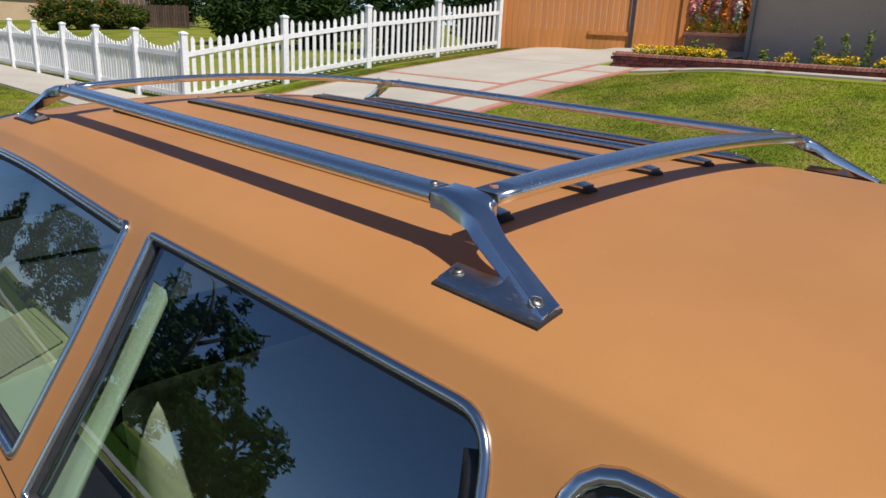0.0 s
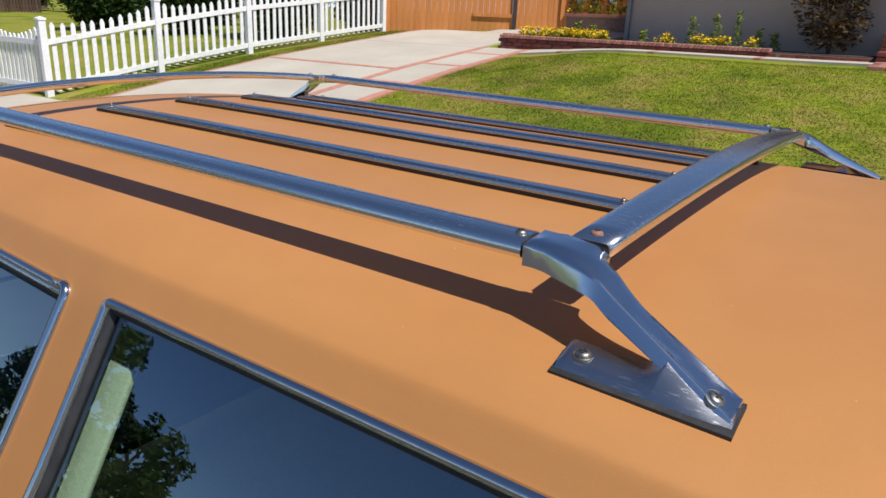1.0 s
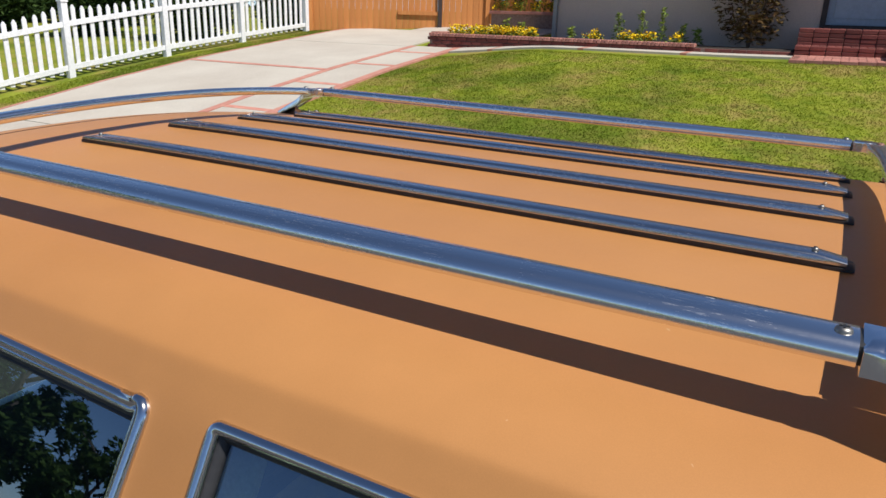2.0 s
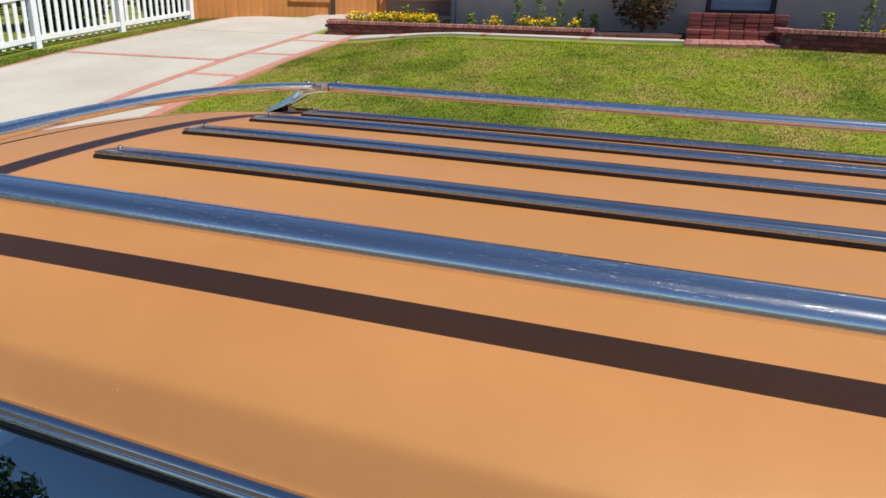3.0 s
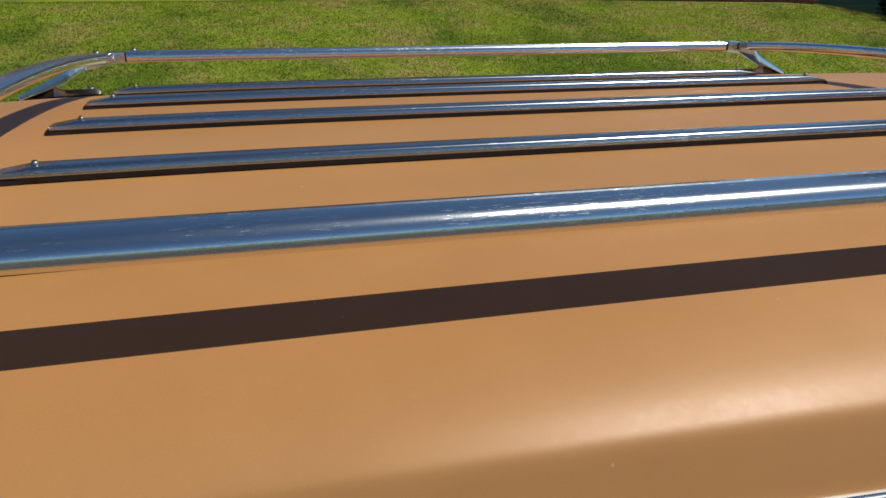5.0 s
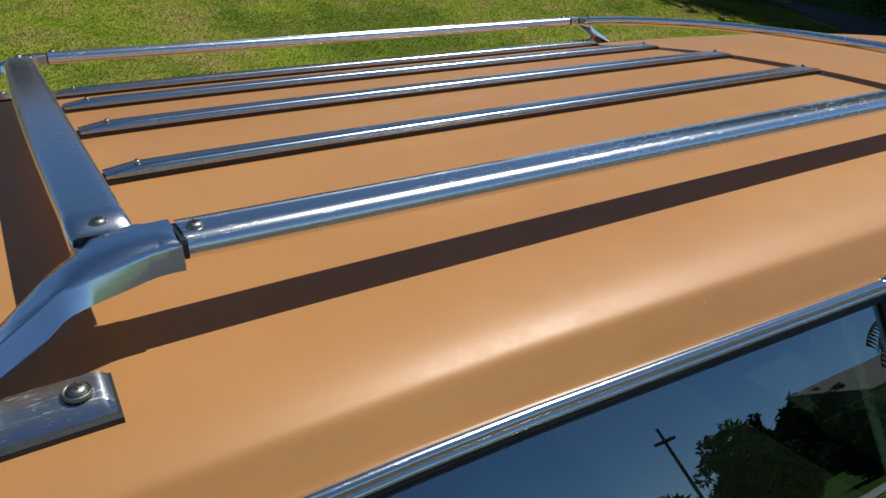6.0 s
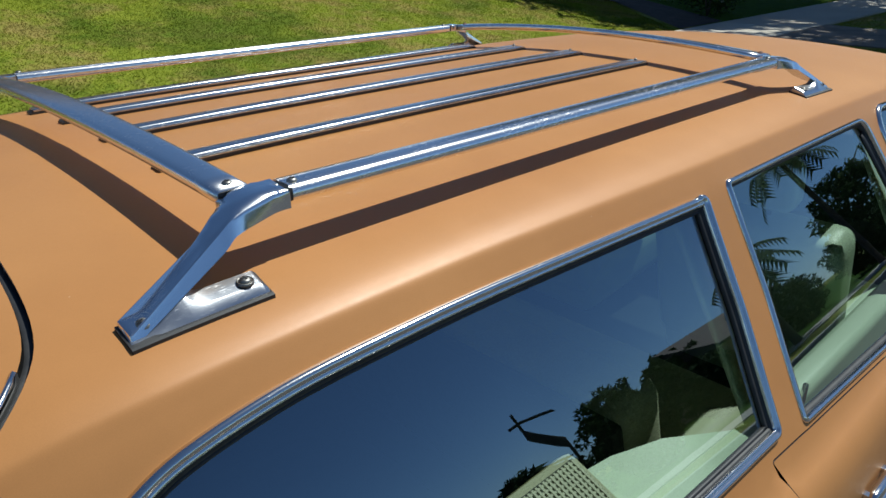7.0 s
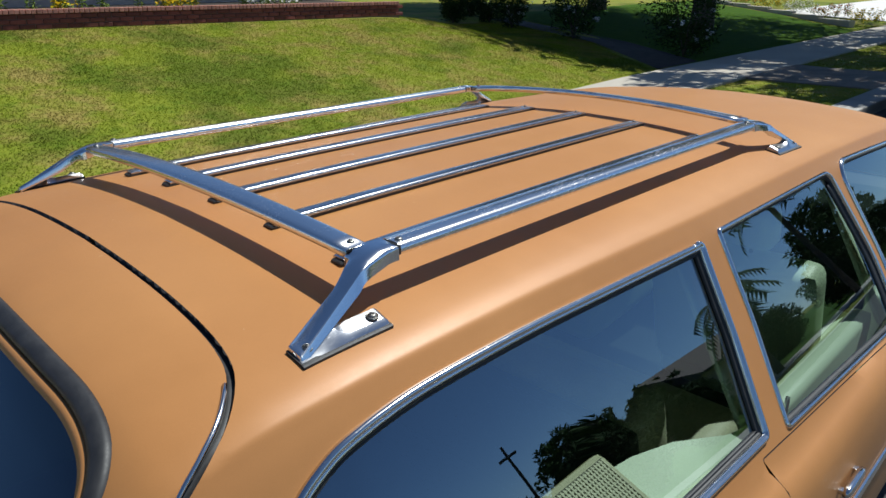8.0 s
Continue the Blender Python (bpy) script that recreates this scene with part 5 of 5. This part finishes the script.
for i, (x, y, w, h) in enumerate(((-23, 12.6, 3.4, 2.4), (-19.0, 13.2, 3.2, 2.8), (-15.5, 13.8, 3.6, 3.0), (-12.6, 14.2, 2.6, 2.6), (-40.5, 18.6, 4.0, 2.8), (-37.0, 20.0, 4.0, 2.8), (-33.5, 20.6, 4.0, 3.0), (-29.0, 19.5, 4.0, 2.8), (-25.0, 17.5, 3.6, 2.4))):
    shrub(x, y, w, h, 300 + i, "dense dark green hedge shrub behind the lawn", DARKLEAF, 70, 0.1)
board_fence = thing("board_fence", "tall weathered brown board fence beyond the neighbour's lawn", "fence")
for i in range(28):
    x, y = -46.6 + i * 0.105, 13.6 + i * 0.275
    z = ground_z(x, y)
    part("board", prism_bm([(0, 0), (0.10, 0.262), (0.07, 0.272), (-0.03, 0.01)], z - 0.05, z + 2.5 + 0.03 * (i % 2), 0, Matrix.Translation((x, y, 0))), CEDARGREY, board_fence)
house3 = thing("house", "pale tan house wall far down the street", "house")
part("wall", box_bm((-75, 4.0, 0.3), (-58, 18.0, 3.4)), TAN, house3)
part("roof", loft_bm([[(x, 3.3, 3.3), (x, 11, 5.4), (x, 18.7, 3.3), (x, 18.7, 3.2), (x, 3.3, 3.2)] for x in (-75.6, -57.4)]), ROOFMAT, house3)

# ---- neighbour's side ----
for i, (x, y, w, h) in enumerate(((12.95, 5.85, 2.2, 2.4), (13.45, 8.95, 1.7, 1.9), (14.1, 11.4, 1.2, 1.4), (14.9, 12.9, 1.3, 1.3), (15.9, 14.6, 1.4, 1.3), (13.9, 13.4, 1.2, 1.0))):
    shrub(x, y, w, h, 130 + i, "dark rose bush with a few pale blossoms in shade", DARKLEAF, 60, 0.05, PETALWHITE if i < 3 else None)
mulch = [(10.9, 4.70), (12.5, 4.70), (14.0, 7.5), (16.4, 13.5), (15.6, 13.5), (13.2, 8.0)]
v = [(x, bent(x, y), ground_z(x, y) + 0.012) for x, y in mulch]
tagged(mesh_ob("mulch_border", v, [tuple(range(6))], SOIL), "dark soil border between the two lawns", "flower bed", kind="structure")
# Two crowns out of view, added to shade the lawn; bushes hide the trunks.
tree(18.4, 8.1, 9.5, 4.9, 203, "unseen leafy tree added to shade the neighbour's lawn", clumps=420, per=80, leaf_size=0.22, low=0.45)
tree(22.0, 13.9, 10.5, 6.0, 204, "unseen leafy tree added to shade the neighbour's lawn", clumps=460, per=80, leaf_size=0.22, low=0.45)
tree(16.8, 2.2, 9.0, 4.8, 201, "large leafy street tree beside the pavement", clumps=95, per=80, leaf_size=0.2, low=0.45)
# Another tree out of view, added only for its shade.
tree(24.0, 3.0, 11.0, 7.8, 202, "broad unseen tree added to shade the pavement", clumps=160, per=80, leaf_size=0.22, low=0.40)
# across the street, seen in the car's windows
for i, (x, y, h, r) in enumerate(((-31, -22, 9.5, 3.4), (-26, -25, 5.5, 3.0), (-38, -26, 7.0, 4.0), (29.4, -34, 4.8, 3.0), (33.0, -31, 4.2, 2.6), (47, -19, 6, 3.6), (-60, -24, 8, 5.0))):
    tree(x, y, h, r, 210 + i, "leafy garden tree across the street", clumps=110, per=60, leaf_size=0.24, low=0.02)

for i, (x, y, w, h) in enumerate(((9.0, -14.6, 3.2, 1.7), (13.0, -15.2, 3.4, 2.0), (17.2, -15.6, 3.4, 1.8), (21.5, -15.0, 3.6, 2.1), (26.0, -15.8, 3.6, 1.9), (31.0, -14.6, 4.0, 2.1), (36.0, -14.8, 4.0, 1.9), (41.5, -14.4, 4.2, 2.2), (47.5, -14.8, 4.2, 2.0))):
    shrub(x, y, w, h, 350 + i, "dense dark green hedge shrub across the street", DARKLEAF, 60, 0.1)


def palm(x, y, h, seed):
    r = np.random.default_rng(seed)
    z = ground_z(x, y)
    t = thing("palm_tree", "slender palm tree across the street", "palm tree", at=(x, y, z))
    part("trunk", limb([(x, y, z - 0.05), (x + 0.1, y, z + h * 0.5), (x, y + 0.1, z + h)], 0.16, 0.11), BARK, t, smooth=True)
    for i in range(16):
        a = i * 2.399
        up = r.uniform(0.0, 0.9)
        n = 20
        spine = [Vector((x + math.cos(a) * s * 1.9, y + math.sin(a) * s * 1.9, z + h + up * s * 1.6 - 1.5 * s * s)) for s in np.linspace(0, 1, n)]
        bm = bmesh.new()
        side = Vector((-math.sin(a), math.cos(a), 0))
        for p, q in zip(spine, spine[1:]):
            for k in (-1, 1):
                v = [bm.verts.new(c) for c in (p, q, q + side * k * 0.42 + Vector((0, 0, -0.22)), p + side * k * 0.36 + Vector((0, 0, -0.25)))]
                bm.faces.new((v[0], v[1], v[2]))
        part("frond", bm, DARKLEAF, t)


palm(18.5, -12.2, 2.7, 1)
palm(27.0, -12.4, 5.4, 2)
palm(20.5, -14.0, 3.2, 3)
house2 = thing("house", "low house with a brown roof across the street", "house")
part("wall", box_bm((34, -36, 0.1), (46, -28, 2.9)), STUCCO, house2)
part("roof", loft_bm([[(x, -27.2, 2.8), (x, -32, 4.6), (x, -36.8, 2.8), (x, -36.8, 2.7), (x, -27.2, 2.7)] for x in (33.4, 46.6)]), ROOFMAT, house2)
pole = thing("utility_pole", "dark wooden utility pole with a cross arm", "pole")
part("shaft", limb([(33, -44, 0), (33, -44, 4), (33, -44, 7.4)], 0.16, 0.12), BARK, pole)
part("cross_arm", box_bm((32.0, -44.1, 6.4), (34.0, -43.9, 6.6)), BARK, pole)

# low white edging, flowers and pale drive further along
edging = tagged(new("garden_edging"), "low white concrete edging along a neighbour's flower bed", "edging", kind="structure")
E0, E1 = (23.6, 5.75), (34.2, 17.4)
et = math.atan2(E1[1] - E0[1], E1[0] - E0[0])
for i in range(9):
    x, y = E0[0] + (E1[0] - E0[0]) * i / 9, E0[1] + (E1[1] - E0[1]) * i / 9
    part("edging_block", box_bm((0, -0.09, -0.1), (1.96, 0.09, 0.16), 0.015, pose(x, y, ground_z(x, y), 0, 0, math.degrees(et))), CONCRETE, edging)
for i in range(7):
    t = 0.03 + i / 7.5
    x, y = E0[0] + (E1[0] - E0[0]) * t, E0[1] + (E1[1] - E0[1]) * t
    flower_patch(x + 0.3, x + 1.9, y - 0.9, y + 0.2, ground_z(x, y), 60, 320 + i, (YELLOW, ORANGE, PETALWHITE)[i % 3], 0.45)
tagged(drape("neighbour_drive", np.linspace(27, 46, 21), np.linspace(4.68, 9.5, 16), 0.02, PALE), "pale sunlit concrete drive of a neighbour", "driveway", kind="structure")
rows_ = []
for y in np.arange(4.69, 15.0, 0.4):
    x0 = 12.3 + (y - 4.7) * 0.5
    x1 = 22.6 + (y - 4.7) * 0.85
    rows_.append([(x0 + (x1 - x0) * i / 24, bent(x0 + (x1 - x0) * i / 24, y), ground_z(x0 + (x1 - x0) * i / 24, y) - 0.004) for i in range(25)])
tagged(part("neighbour_lawn", loft_bm(rows_, False, False), LUSH), "lush dark green lawn of the neighbour under trees", "lawn", kind="structure")
# bare earth and a carriage walk in the verge
strip("verge_path", 10.9, 13.2, 1.73, 3.06, 0.006, SOILPALE, None, label="")
tagged(bpy.data.objects["verge_path"], "bare grey-brown earth path across the grass verge", "path", kind="structure")


def dark_car(x0, y0):
    """A dark parked car, of which one end shows past the wagon's roof."""
    c = thing("parked_car", "dark blue-grey car parked at the kerb in shade", "car", at=(x0, y0, 0))
    secs = [(0.0, 0.50, 0.78, 0.80), (0.08, 0.38, 0.92, 0.84), (0.5, 0.32, 0.97, 0.86), (0.95, 0.30, 1.38, 0.84), (1.5, 0.30, 1.46, 0.84), (2.5, 0.30, 1.44, 0.84), (3.2, 0.30, 1.05, 0.86), (4.2, 0.32, 0.92, 0.84), (4.5, 0.45, 0.78, 0.80)]
    rings = []
    for x, z0, z1, w in spline(secs, 4):
        tall = max(0.0, z1 - 0.95)
        top = w - 0.45 * tall
        rings.append([(x0 + x, y0 + a, z) for a, z in ((-w, z0 + 0.05), (-w - 0.02, (z0 + min(z1, 0.9)) / 2), (-w + 0.02, min(z1, 0.92) - 0.04), (-top + 0.05, z1 - 0.05), (-top * 0.6, z1), (top * 0.6, z1), (top - 0.05, z1 - 0.05), (w - 0.02, min(z1, 0.92) - 0.04), (w + 0.02, (z0 + min(z1, 0.9)) / 2), (w, z0 + 0.05), (0, z0))])
    part("body", loft_bm(rings), DARKPAINT, c, smooth=True)
    for x in (0.85, 3.6):
        for y in (-0.78, 0.78):
            bm = bmesh.new()
            bmesh.ops.create_cone(bm, cap_ends=True, segments=28, radius1=0.32, radius2=0.32, depth=0.2, matrix=pose(x0 + x, y0 + y, 0.32, 90, 0, 0))
            bmesh.ops.bevel(bm, geom=[e for e in bm.edges if len(e.link_faces) == 2 and e.calc_face_angle() > 1.0], offset=0.03, segments=2, affect="EDGES")
            part("wheel", bm, TYRE, c, smooth=True)
    part("bumper", box_bm((x0 - 0.05, y0 - 0.84, 0.38), (x0 + 0.06, y0 + 0.84, 0.54), 0.03), TYRE, c, smooth=True)
    for y in (-0.68, 0.68):
        part("tail_light", box_bm((x0 + 0.0, y0 + y - 0.12, 0.66), (x0 + 0.05, y0 + y + 0.12, 0.76), 0.015), RUST, c)


dark_car(8.75, 0.20)

# ---- grass ----
def grass(name, n, x0, x1, y0, y1, seed, label, keep, blade=BLADE):
    r = np.random.default_rng(seed)
    x, y = r.uniform(x0, x1, n), r.uniform(y0, y1, n)
    ok = np.array([keep(a, b) for a, b in zip(x, y)])
    x, y = x[ok], y[ok]
    z = np.array([ground_z(a, b) for a, b in zip(x, y)]) - 0.012
    y = np.array([bent(a, b) for a, b in zip(x, y)])
    k = len(x)
    h = r.uniform(0.008, 0.021, k)
    a = r.uniform(0, 2 * np.pi, k)
    w = r.uniform(0.004, 0.008, k)
    lean = r.normal(size=(k, 2)) * 0.016
    V = np.empty((k, 3, 3))
    V[:, 0] = np.stack([x - np.cos(a) * w, y - np.sin(a) * w, z], 1)
    V[:, 1] = np.stack([x + np.cos(a) * w, y + np.sin(a) * w, z], 1)
    V[:, 2] = np.stack([x + lean[:, 0], y + lean[:, 1], z + h], 1)
    me = bpy.data.meshes.new(name)
    me.vertices.add(3 * k)
    me.vertices.foreach_set("co", V.ravel())
    me.loops.add(3 * k)
    me.loops.foreach_set("vertex_index", np.arange(3 * k))
    me.polygons.add(k)
    me.polygons.foreach_set("loop_start", np.arange(0, 3 * k, 3))
    me.update()
    me.validate()
    me.materials.append(blade)
    tagged(new(name, me), label, "grass", kind="stuff")


def lawn_keep(x, y):
    if x < -5.78:
        return -10.7 < x < -10.06 and y > 4.8 and y < 13
    if y > 10.64 and x < 1.2:
        return False
    if y > 9.93 and x < 1.25 and x > -0.2:
        return False
    if y > 10.0 - 0.04 * x and x < 8.6:
        return False
    return x < 10.8 + max(0, y - 4.7) * 0.72


grass("lawn_grass", 560000, -10.7, 15, 4.68, 13, 5, "patchy bright green and straw-coloured mown lawn", lawn_keep)
grass("verge_grass", 60000, -16, 20, 1.74, 3.06, 6, "mown grass verge between kerb and pavement", lambda x, y: not -9.95 < x < -6.85 and not 10.9 < x < 13.2)
grass("neighbour_grass", 120000, 11.5, 25, 4.7, 14, 8, "shaded dark green lawn of the neighbour", lambda x, y: x > 12.3 + max(0, y - 4.7) * 0.5, LUSH)
